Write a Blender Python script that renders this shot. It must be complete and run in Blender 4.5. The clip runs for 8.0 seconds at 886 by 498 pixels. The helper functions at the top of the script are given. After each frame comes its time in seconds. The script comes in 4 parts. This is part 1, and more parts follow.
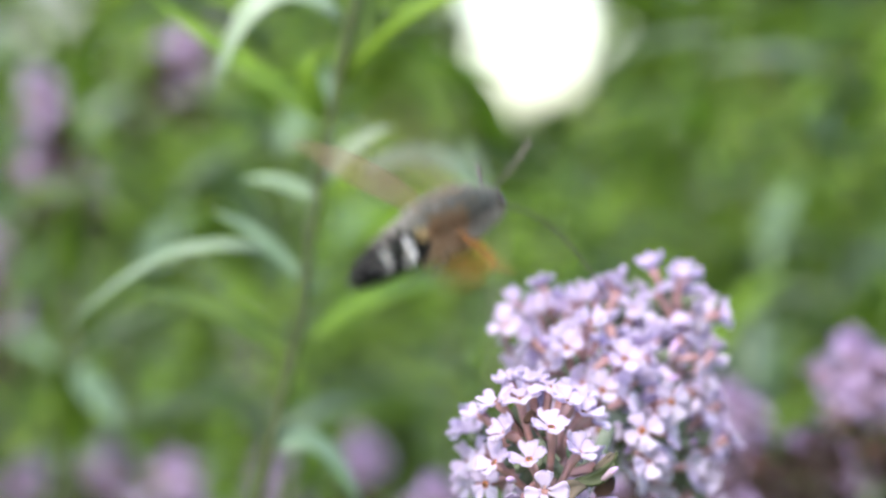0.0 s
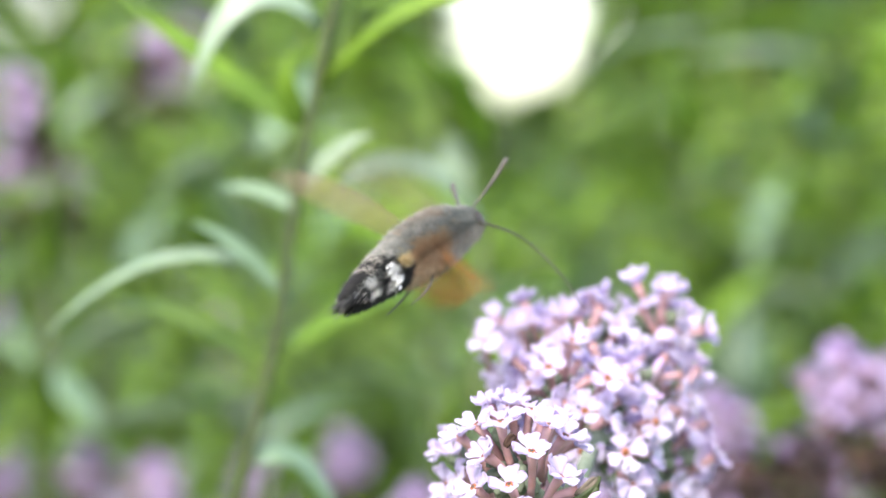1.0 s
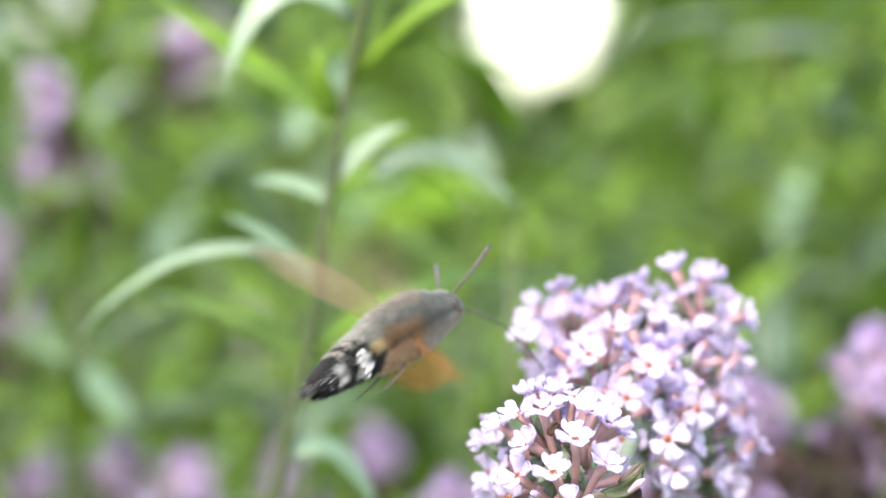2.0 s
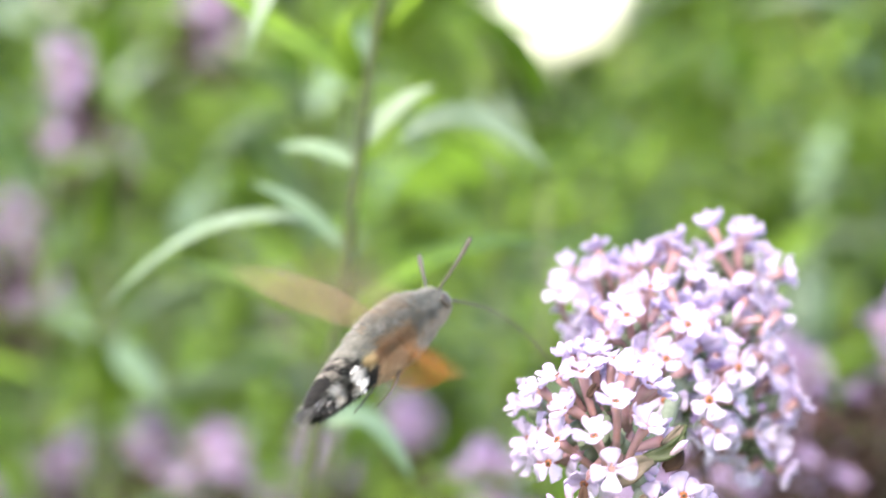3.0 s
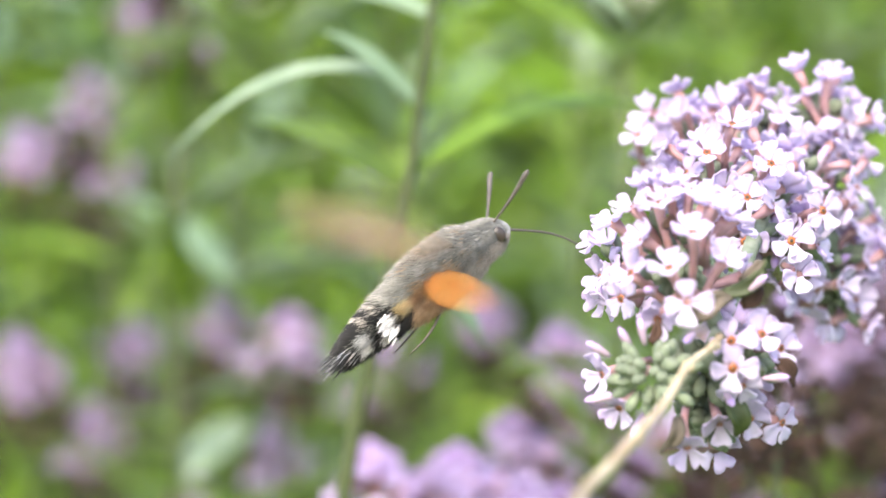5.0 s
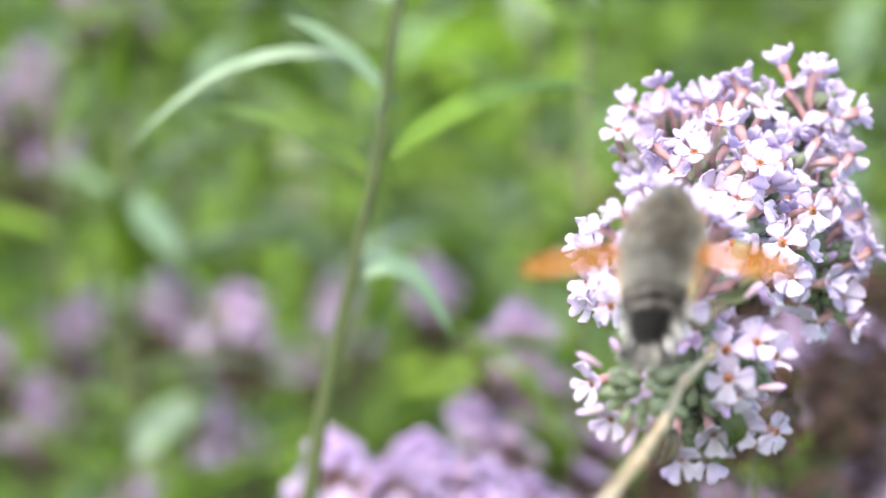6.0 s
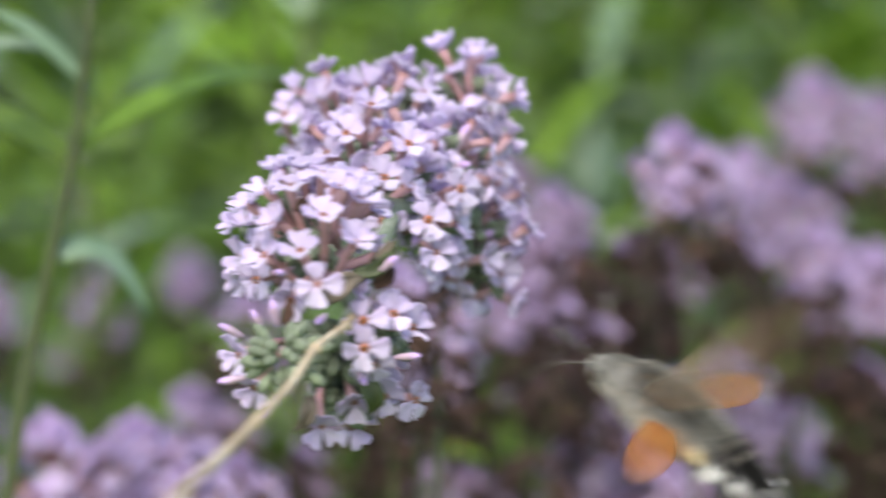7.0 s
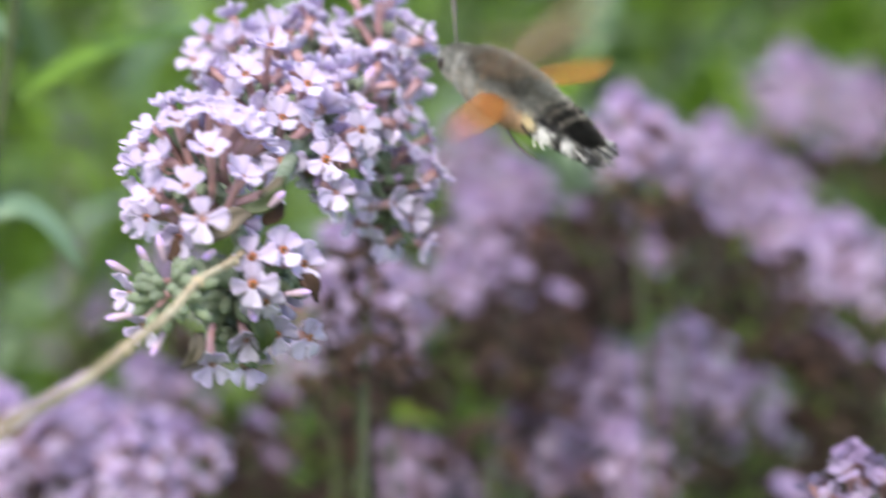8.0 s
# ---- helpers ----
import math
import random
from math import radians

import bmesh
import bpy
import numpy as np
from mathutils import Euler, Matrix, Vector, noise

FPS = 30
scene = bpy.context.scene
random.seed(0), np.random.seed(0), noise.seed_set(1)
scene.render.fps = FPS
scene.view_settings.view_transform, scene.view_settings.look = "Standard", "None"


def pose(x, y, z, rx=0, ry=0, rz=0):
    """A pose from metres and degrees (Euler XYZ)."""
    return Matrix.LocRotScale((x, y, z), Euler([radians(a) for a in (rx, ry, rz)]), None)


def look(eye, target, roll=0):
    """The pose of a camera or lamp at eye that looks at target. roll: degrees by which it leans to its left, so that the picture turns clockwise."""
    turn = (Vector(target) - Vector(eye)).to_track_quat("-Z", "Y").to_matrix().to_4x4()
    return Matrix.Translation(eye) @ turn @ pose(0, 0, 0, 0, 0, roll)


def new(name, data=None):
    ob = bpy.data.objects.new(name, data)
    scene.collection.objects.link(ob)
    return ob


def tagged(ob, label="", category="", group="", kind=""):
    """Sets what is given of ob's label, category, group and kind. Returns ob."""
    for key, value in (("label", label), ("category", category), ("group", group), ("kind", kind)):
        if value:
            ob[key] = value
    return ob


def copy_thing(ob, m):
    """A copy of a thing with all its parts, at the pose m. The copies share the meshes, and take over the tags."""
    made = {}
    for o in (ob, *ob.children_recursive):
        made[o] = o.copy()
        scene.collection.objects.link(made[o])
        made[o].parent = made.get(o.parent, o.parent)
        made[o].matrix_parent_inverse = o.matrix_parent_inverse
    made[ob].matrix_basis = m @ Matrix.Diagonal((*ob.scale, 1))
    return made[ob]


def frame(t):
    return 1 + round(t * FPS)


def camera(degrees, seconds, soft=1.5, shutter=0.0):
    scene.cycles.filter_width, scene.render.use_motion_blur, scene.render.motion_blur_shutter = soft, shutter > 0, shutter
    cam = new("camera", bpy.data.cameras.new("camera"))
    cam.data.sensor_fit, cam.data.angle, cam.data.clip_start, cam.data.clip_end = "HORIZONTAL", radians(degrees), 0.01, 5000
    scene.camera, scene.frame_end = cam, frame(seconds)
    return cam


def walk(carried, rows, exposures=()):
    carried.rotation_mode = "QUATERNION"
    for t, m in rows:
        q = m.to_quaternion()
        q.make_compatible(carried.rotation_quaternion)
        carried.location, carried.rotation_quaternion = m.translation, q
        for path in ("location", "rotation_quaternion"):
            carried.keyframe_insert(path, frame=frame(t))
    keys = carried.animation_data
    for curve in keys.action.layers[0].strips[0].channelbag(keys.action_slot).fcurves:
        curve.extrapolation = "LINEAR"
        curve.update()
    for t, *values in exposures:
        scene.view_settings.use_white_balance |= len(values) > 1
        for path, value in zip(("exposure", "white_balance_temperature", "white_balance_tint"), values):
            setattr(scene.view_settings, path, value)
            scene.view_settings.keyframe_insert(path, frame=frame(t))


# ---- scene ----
# ---- camera and its way ----
cam = camera(13, 8.0, soft=1.5, shutter=0.55)
cam.data.dof.use_dof = True
cam.data.dof.focus_distance = 0.532
cam.data.dof.aperture_fstop = 18.5
walk(cam, [
    (0.0, pose(-0.0016, 0.0001, 0.9955, 89.351, -0.794, -0.150)),
    (0.5, pose(0.0007, 0.0088, 0.9963, 89.277, -0.740, -0.333)),
    (1.0, pose(-0.0003, 0.0145, 1.0001, 89.131, -0.782, -0.335)),
    (1.5, pose(0.0008, 0.0168, 0.9974, 89.183, -1.203, -0.362)),
    (1.7, pose(-0.0012, 0.0141, 1.0003, 88.997, -0.656, -0.106)),
    (2.8, pose(-0.0045, 0.0248, 0.9960, 89.180, 0.949, -0.139)),
    (3.0, pose(-0.0043, 0.0272, 0.9982, 88.582, 1.263, 0.290)),
    (3.5, pose(-0.0127, 0.0193, 0.9920, 88.398, 1.350, 0.499)),
    (4.0, pose(-0.0051, 0.0238, 0.9768, 88.407, 0.578, 1.282)),
    (4.2, pose(-0.0105, 0.0380, 0.9846, 87.649, 0.477, 0.770)),
    (5.3, pose(-0.0008, 0.0530, 0.9816, 87.726, 0.084, 1.776)),
    (5.5, pose(-0.0116, 0.0566, 0.9893, 87.092, 0.349, 0.790)),
    (6.0, pose(-0.0110, 0.0651, 0.9896, 86.897, 0.453, 0.429)),
    (6.2, pose(0.0005, 0.0527, 0.9783, 87.991, -0.029, 0.618)),
    (6.5, pose(0.0036, 0.0352, 0.9908, 87.189, 0.422, -0.609)),
    (6.8, pose(0.0085, 0.0384, 0.9836, 87.545, 0.208, -1.886)),
    (7.0, pose(0.0117, 0.0434, 0.9870, 86.910, 0.541, -2.224)),
    (7.2, pose(0.0260, 0.0404, 0.9829, 87.290, 0.222, -1.650)),
    (7.5, pose(0.0259, 0.0345, 0.9788, 86.857, 0.535, -2.068)),
    (7.8, pose(0.0290, 0.0402, 0.9779, 86.793, 0.750, -2.300)),
    (8.0, pose(0.0314, 0.0453, 0.9771, 87.025, 1.042, -1.657)),
], exposures=[(0.0, 1.7, 6700, 10), (0.6, 1.97, 6750, 10), (1.7, 2.12, 6850, 10), (2.8, 2.28, 7050, 12), (4.2, 2.33, 7200, 13), (5.3, 2.22, 7050, 12), (6.4, 2.14, 6900, 9), (6.9, 1.5, 6800, 9), (7.5, 1.33, 6750, 9), (8.0, 1.6, 6700, 8)])

# ---- daylight: a bright, thinly overcast sky ----
world = bpy.data.worlds.new("sky")
scene.world = world
world.use_nodes = True
wn = world.node_tree.nodes
sky = wn.new("ShaderNodeTexSky")
sky.sky_type, sky.sun_disc = "NISHITA", False
sky.sun_elevation, sky.sun_rotation = radians(44), radians(197)
sky.air_density, sky.dust_density, sky.ozone_density = 1.0, 1.5, 1.0
wn["Background"].inputs["Strength"].default_value = 0.148
world.node_tree.links.new(sky.outputs["Color"], wn["Background"].inputs["Color"])
sun = new("sun", bpy.data.lights.new("sun", "SUN"))
sun.data.energy, sun.data.angle, sun.data.color = 1.45, radians(20), (1.0, 0.96, 0.90)
sun.matrix_world = look((-0.6, -1.7, 3.0), (0.0, 0.3, 1.0))

rng = random.Random(7)


# ---- materials ----
def material(name, tones, rough=0.6, scale=300.0, through_light=0.0, bump=0.2, spread=0.12, detail=4.0, stretch=(1, 1, 1), sheer=0.0):
    """A surface whose colour wanders between tones by noise in its own space, from piece to piece too; through_light: how much light passes it."""
    mat = bpy.data.materials.new(name)
    mat.use_nodes = True
    nodes, links = mat.node_tree.nodes, mat.node_tree.links
    shader, out = nodes["Principled BSDF"], nodes["Material Output"]
    coords, mapping = nodes.new("ShaderNodeTexCoord"), nodes.new("ShaderNodeMapping")
    mapping.inputs["Scale"].default_value = stretch
    links.new(coords.outputs["Object"], mapping.inputs["Vector"])
    grain = nodes.new("ShaderNodeTexNoise")
    grain.inputs["Scale"].default_value, grain.inputs["Detail"].default_value = scale, detail
    links.new(mapping.outputs["Vector"], grain.inputs["Vector"])
    broad = nodes.new("ShaderNodeTexNoise")
    broad.inputs["Scale"].default_value = scale * 0.18
    links.new(mapping.outputs["Vector"], broad.inputs["Vector"])
    mixed = nodes.new("ShaderNodeMath")
    mixed.operation = "MULTIPLY_ADD"
    links.new(grain.outputs["Fac"], mixed.inputs[0])
    mixed.inputs[1].default_value = 0.5
    half = nodes.new("ShaderNodeMath")
    half.operation = "MULTIPLY"
    links.new(broad.outputs["Fac"], half.inputs[0])
    half.inputs[1].default_value = 0.5
    links.new(half.outputs[0], mixed.inputs[2])
    ramp = nodes.new("ShaderNodeValToRGB")
    while len(ramp.color_ramp.elements) < len(tones):
        ramp.color_ramp.elements.new(0.5)
    for n, tone in enumerate(tones):
        ramp.color_ramp.elements[n].position = 0.32 + 0.36 * n / max(1, len(tones) - 1)
        ramp.color_ramp.elements[n].color = (*tone, 1)
    links.new(mixed.outputs[0], ramp.inputs["Fac"])
    info, geo = nodes.new("ShaderNodeObjectInfo"), nodes.new("ShaderNodeNewGeometry")
    both = nodes.new("ShaderNodeMath")
    both.operation = "ADD"
    links.new(info.outputs["Random"], both.inputs[0])
    links.new(geo.outputs["Random Per Island"], both.inputs[1])
    span = nodes.new("ShaderNodeMapRange")
    span.inputs["From Max"].default_value = 2.0
    span.inputs["To Min"].default_value, span.inputs["To Max"].default_value = 1 - 2 * spread, 1 + 2 * spread
    links.new(both.outputs[0], span.inputs["Value"])
    tint = nodes.new("ShaderNodeHueSaturation")
    links.new(span.outputs["Result"], tint.inputs["Value"])
    links.new(ramp.outputs["Color"], tint.inputs["Color"])
    links.new(tint.outputs["Color"], shader.inputs["Base Color"])
    shader.inputs["Roughness"].default_value = rough
    if bump:
        relief = nodes.new("ShaderNodeBump")
        relief.inputs["Strength"].default_value, relief.inputs["Distance"].default_value = bump, 0.0004
        links.new(grain.outputs["Fac"], relief.inputs["Height"])
        links.new(relief.outputs["Normal"], shader.inputs["Normal"])
    if through_light:
        thin, blend = nodes.new("ShaderNodeBsdfTranslucent"), nodes.new("ShaderNodeMixShader")
        links.new(tint.outputs["Color"], thin.inputs["Color"])
        blend.inputs["Fac"].default_value = through_light
        links.new(shader.outputs["BSDF"], blend.inputs[1])
        links.new(thin.outputs["BSDF"], blend.inputs[2])
        links.new(blend.outputs["Shader"], out.inputs["Surface"])
    if sheer:
        clear, veil = nodes.new("ShaderNodeBsdfTransparent"), nodes.new("ShaderNodeMixShader")
        veil.inputs["Fac"].default_value = sheer
        links.new(out.inputs["Surface"].links[0].from_socket, veil.inputs[1])
        links.new(clear.outputs["BSDF"], veil.inputs[2])
        links.new(veil.outputs["Shader"], out.inputs["Surface"])
    return mat


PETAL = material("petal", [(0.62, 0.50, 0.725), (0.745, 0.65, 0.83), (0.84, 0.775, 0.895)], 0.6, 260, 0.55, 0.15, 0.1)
TUBE_PALE = material("bud_skin", [(0.46, 0.30, 0.40), (0.58, 0.43, 0.55), (0.64, 0.52, 0.64)], 0.7, 300, 0.2)
BUD = material("green_bud", [(0.14, 0.18, 0.105), (0.22, 0.265, 0.175), (0.33, 0.345, 0.285)], 0.9, 420, 0.1, 0.6, 0.16)
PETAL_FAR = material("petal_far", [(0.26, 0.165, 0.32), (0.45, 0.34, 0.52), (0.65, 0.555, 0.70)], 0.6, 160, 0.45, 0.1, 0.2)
TUBE = material("flower_tube", [(0.26, 0.115, 0.09), (0.40, 0.21, 0.20), (0.50, 0.32, 0.38)], 0.6, 180, 0.2)
THROAT = material("flower_throat", [(0.26, 0.07, 0.02), (0.46, 0.17, 0.05)], 0.6, 800)
CALYX = material("calyx", [(0.09, 0.115, 0.07), (0.16, 0.19, 0.13), (0.25, 0.27, 0.22)], 0.85, 500, 0.1, 0.4)
BUD_TIP = material("bud_tip", [(0.42, 0.25, 0.55), (0.56, 0.40, 0.68)], 0.7, 500)
# Withered brown, taken darker to hold the deep shade between florets too.
DRY_SHADED = material("withered", [(0.009, 0.004, 0.003), (0.026, 0.011, 0.006), (0.072, 0.033, 0.018)], 0.85, 150, 0.1, 0.4, 0.2)
DRY_LEAF = material("dried_leaf", [(0.05, 0.04, 0.03), (0.10, 0.08, 0.06), (0.17, 0.135, 0.10)], 0.8, 200, 0.1, 0.4)
TWIG = material("twig_bark", [(0.22, 0.15, 0.08), (0.42, 0.32, 0.20), (0.56, 0.47, 0.33)], 0.8, 500, 0, 0.5, stretch=(1, 1, 1))
STEM = material("green_stem", [(0.024, 0.036, 0.008), (0.042, 0.058, 0.013), (0.060, 0.064, 0.020)], 0.6, 250, 0, 0.2)
LEAF = material("leaf_upper", [(0.06, 0.13, 0.014), (0.22, 0.36, 0.036), (0.40, 0.56, 0.09)], 0.42, 60, 0.5, 0.3, 0.32)
LEAF_PALE = material("leaf_pale", [(0.15, 0.22, 0.12), (0.23, 0.31, 0.20), (0.33, 0.40, 0.31)], 0.5, 120, 0.25, 0.3, 0.12)
LEAF_GREY = material("leaf_grey", [(0.13, 0.22, 0.12), (0.20, 0.30, 0.18), (0.28, 0.38, 0.25)], 0.5, 90, 0.25, 0.3, 0.15)
OLIVE = material("olive_stem", [(0.13, 0.14, 0.03), (0.19, 0.19, 0.05), (0.24, 0.22, 0.07)], 0.6, 250)
# Leaf greens; the two near-black tones paint shade pockets between the clumps.
HEDGE_AND_SHADE = material("hedge_leaf_and_shade", [(0.008, 0.016, 0.004), (0.018, 0.038, 0.008), (0.09, 0.16, 0.02), (0.30, 0.46, 0.05), (0.50, 0.67, 0.11)], 0.5, 15, 0.5, 0, 0.3)
# Near-black leaf colour that stands in for deep shade behind the shoots.
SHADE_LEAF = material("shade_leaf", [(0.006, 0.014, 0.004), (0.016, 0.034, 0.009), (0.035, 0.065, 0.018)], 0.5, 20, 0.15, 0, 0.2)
SOIL = material("soil_and_grass", [(0.04, 0.07, 0.015), (0.07, 0.12, 0.025), (0.10, 0.16, 0.04)], 0.9, 12, 0, 0.3)
FUR_GREY = material("grey_fur", [(0.175, 0.17, 0.148), (0.27, 0.262, 0.232), (0.37, 0.358, 0.325)], 0.9, 900, 0, 0.5, 0.24)
FUR_PALE = material("pale_fur", [(0.38, 0.35, 0.30), (0.44, 0.40, 0.35), (0.50, 0.46, 0.41)], 0.9, 900, 0, 0.4, 0.24)
FUR_TAN = material("tan_fur", [(0.38, 0.24, 0.14), (0.47, 0.32, 0.20), (0.53, 0.40, 0.27)], 0.9, 900, 0, 0.4, 0.24)
FUR_BLACK = material("black_fur", [(0.014, 0.013, 0.013), (0.022, 0.021, 0.020), (0.038, 0.036, 0.034)], 0.85, 900, 0, 0.4, 0.24)
FUR_WHITE = material("white_fur", [(0.558, 0.54, 0.513), (0.72, 0.711, 0.693)], 0.9, 900, 0, 0.3, 0.2)
FUR_CREAM = material("cream_fur", [(0.55, 0.42, 0.22), (0.70, 0.60, 0.38)], 0.9, 900, 0, 0.3)
EYE_AND_HOLE = material("dark_eye_and_hole", [(0.018, 0.013, 0.01), (0.05, 0.038, 0.028)], 0.3, 600)
HORN = material("dark_horn", [(0.05, 0.04, 0.032), (0.10, 0.085, 0.07)], 0.6, 900)
WING_FORE = material("grey_brown_wing", [(0.26, 0.16, 0.09), (0.36, 0.24, 0.15), (0.42, 0.31, 0.21)], 0.7, 400, 0.5, sheer=0.76)
WING_HIND = material("orange_wing", [(0.48, 0.16, 0.03), (0.60, 0.24, 0.05), (0.64, 0.32, 0.09)], 0.7, 300, 0.6, sheer=0.58)


# ---- mesh helpers ----
def mesh_of(name, bm, mats, smooth=True):
    me = bpy.data.meshes.new(name)
    bmesh.ops.recalc_face_normals(bm, faces=bm.faces)
    bm.to_mesh(me)
    bm.free()
    for m in mats if isinstance(mats, (list, tuple)) else [mats]:
        me.materials.append(m)
    if smooth:
        me.polygons.foreach_set("use_smooth", [True] * len(me.polygons))
    return me


def part(name, bm, mats, parent, label=""):
    ob = new(name, bm if isinstance(bm, bpy.types.Mesh) else mesh_of(name, bm, mats))
    ob.parent = parent
    return tagged(ob, label)


def frame_on(direction, near=(0, 0, 1)):
    """A turn whose z runs along direction."""
    z = Vector(direction).normalized()
    x = Vector(near).cross(z)
    if x.length < 1e-4:
        x = Vector((1, 0, 0)).cross(z)
    x.normalize()
    return Matrix((x, z.cross(x), z)).transposed()


def spline(points, steps):
    """A smooth line through the points, its bends in proportion to their distances."""
    pts = [Vector(p) for p in points]
    far = [(b - a).length for a, b in zip(pts, pts[1:])]
    slopes = []
    for n in range(len(pts)):
        if n == 0 or n == len(pts) - 1:
            k = 0 if n == 0 else n - 1
            slopes.append((pts[k + 1] - pts[k]) / far[k])
        else:
            before, after = (pts[n] - pts[n - 1]) / far[n - 1], (pts[n + 1] - pts[n]) / far[n]
            slopes.append((before * far[n] + after * far[n - 1]) / (far[n] + far[n - 1]))
    out = []
    for n in range(len(far)):
        a, b, u, v = pts[n], pts[n + 1], slopes[n] * far[n], slopes[n + 1] * far[n]
        for k in range(steps):
            t = k / steps
            out.append((2 * t**3 - 3 * t * t + 1) * a + (t**3 - 2 * t * t + t) * u + (3 * t * t - 2 * t**3) * b + (t**3 - t * t) * v)
    return out + [pts[-1]]


def tube(bm, line, radii, sides=8, rough=0.0, mat=0):
    """A round rod along a line, its radius running through radii."""
    rings, last, x = [], len(line) - 1, None
    for n, p in enumerate(line):
        way = (line[min(n + 1, last)] - line[max(n - 1, 0)]).normalized()
        x = frame_on(way).col[0] if x is None else (x - way * x.dot(way)).normalized()
        y = way.cross(x)
        u = n / last * (len(radii) - 1)
        k = min(int(u), len(radii) - 2)
        r = radii[k] + (radii[k + 1] - radii[k]) * (u - k)
        r *= 1 + rough * (rng.random() - 0.5)
        rings.append([bm.verts.new(p + r * (math.cos(a) * x + math.sin(a) * y)) for a in (2 * math.pi * j / sides for j in range(sides))])
    for a, b in zip(rings, rings[1:]):
        for j in range(sides):
            bm.faces.new((a[j], a[(j + 1) % sides], b[(j + 1) % sides], b[j])).material_index = mat
    bm.faces.new(rings[0][::-1]).material_index = mat
    bm.faces.new(rings[-1]).material_index = mat


def sheet(bm, rows, thick, mat=0):
    """A thin closed slab over a grid of points: rows of equal length; thick along the grid's own normals."""
    nv, nu = len(rows), len(rows[0])
    top, low = [], []
    for i in range(nv):
        t, l = [], []
        for j in range(nu):
            du = rows[i][min(j + 1, nu - 1)] - rows[i][max(j - 1, 0)]
            dv = rows[min(i + 1, nv - 1)][j] - rows[max(i - 1, 0)][j]
            n = du.cross(dv)
            n = n.normalized() if n.length > 1e-12 else Vector((0, 0, 1))
            t.append(bm.verts.new(rows[i][j] + n * thick / 2))
            l.append(bm.verts.new(rows[i][j] - n * thick / 2))
        top.append(t)
        low.append(l)
    faces = []
    for i in range(nv - 1):
        for j in range(nu - 1):
            faces.append((top[i][j], top[i][j + 1], top[i + 1][j + 1], top[i + 1][j]))
            faces.append((low[i][j], low[i + 1][j], low[i + 1][j + 1], low[i][j + 1]))
        faces.append((top[i][0], top[i + 1][0], low[i + 1][0], low[i][0]))
        faces.append((top[i][-1], low[i][-1], low[i + 1][-1], top[i + 1][-1]))
    for j in range(nu - 1):
        faces.append((top[0][j], low[0][j], low[0][j + 1], top[0][j + 1]))
        faces.append((top[-1][j], top[-1][j + 1], low[-1][j + 1], low[-1][j]))
    for f in faces:
        bm.faces.new(f).material_index = mat


def leaf_bm(line, width, up, fold=0.25, thick=0.0004, wave=0.0, across=5):
    """A lance-shaped leaf along a line, folded along its midrib."""
    bm, rows, last = bmesh.new(), [], len(line) - 1
    for n, p in enumerate(line):
        t = n / last
        way = (line[min(n + 1, last)] - line[max(n - 1, 0)]).normalized()
        side = way.cross(Vector(up)).normalized()
        nor = side.cross(way)
        w = width * max(0.06, math.sin(math.pi * min(1, t * 0.94 + 0.05) ** 0.75)) * 0.5
        if t > 0.985:
            w = width * 0.015
        rows.append([p + side * (w * s) + nor * (w * fold * abs(s) + wave * width * math.sin(9 * t + 4 * s)) for s in (2 * j / (across - 1) - 1 for j in range(across))])
    sheet(bm, rows, thick)
    return bm


def leaf_between(p0, p1, sag, width, up=(0, -0.5, 1), steps=9, **more):
    """A leaf from p0 to p1, whose middle is pushed by sag."""
    p0, p1, sag = Vector(p0), Vector(p1), Vector(sag)
    line = [p0.lerp(p1, n / steps) + sag * (4 * (n / steps) * (1 - n / steps)) for n in range(steps + 1)]
    return leaf_bm(line, width, up, **more)


# ---- ground ----
bm = bmesh.new()
g = [[bm.verts.new((x, y, 0.012 * noise.noise((x * 3, y * 3, 0)) if abs(x) < 8 and -8 < y < 8 else 0.0)) for x in [-400, -60, -15, *(k * 0.4 - 6 for k in range(31)), 15, 60, 400]]
     for y in [-400, -60, -15, *(k * 0.4 - 6 for k in range(31)), 15, 60, 400]]
for a, b in zip(g, g[1:]):
    for j in range(len(a) - 1):
        bm.faces.new((a[j], a[j + 1], b[j + 1], b[j]))
tagged(new("ground", mesh_of("ground", bm, SOIL)), "dark garden soil grown over with low grass", "ground", kind="structure")


# ---- florets ----
def corolla_mesh(name, spread, size, curl, seed):
    """Four rounded lobes round a throat, facing +z; spread: how far they open (1 flat, 0 upright)."""
    r, bm = random.Random(seed), bmesh.new()
    for k in range(4):
        a = k * math.pi / 2 + r.uniform(-0.2, 0.2)
        out, side = Vector((math.cos(a), math.sin(a), 0)), Vector((-math.sin(a), math.cos(a), 0))
        tilt = spread * r.uniform(0.72, 1.12)
        s = size * r.uniform(0.84, 1.14)
        rows = []
        for v, w in ((0.0, 0.28), (0.25, 0.44), (0.5, 0.72), (0.75, 0.93), (0.92, 0.88), (1.0, 0.60)):
            rise = (1 - tilt) * s * v * 0.9 - curl * s * v * v
            reach = 0.0004 + s * v * (0.35 + 0.65 * tilt)
            notch = 0.10 * s if v == 1.0 else 0.0
            rows.append([out * (reach - 0.16 * s * u * u * v - notch * (1 - abs(u))) + side * (s * w * 0.5 * u) + Vector((0, 0, rise + 0.14 * s * u * u * (0.3 + v) + s * 0.08 * math.sin(5 * u + 7 * v + 3 * seed + 2 * k)))
                         for u in (-1, -0.5, 0, 0.5, 1)])
        sheet(bm, rows, 0.00018)
    return mesh_of(name, bm, PETAL)


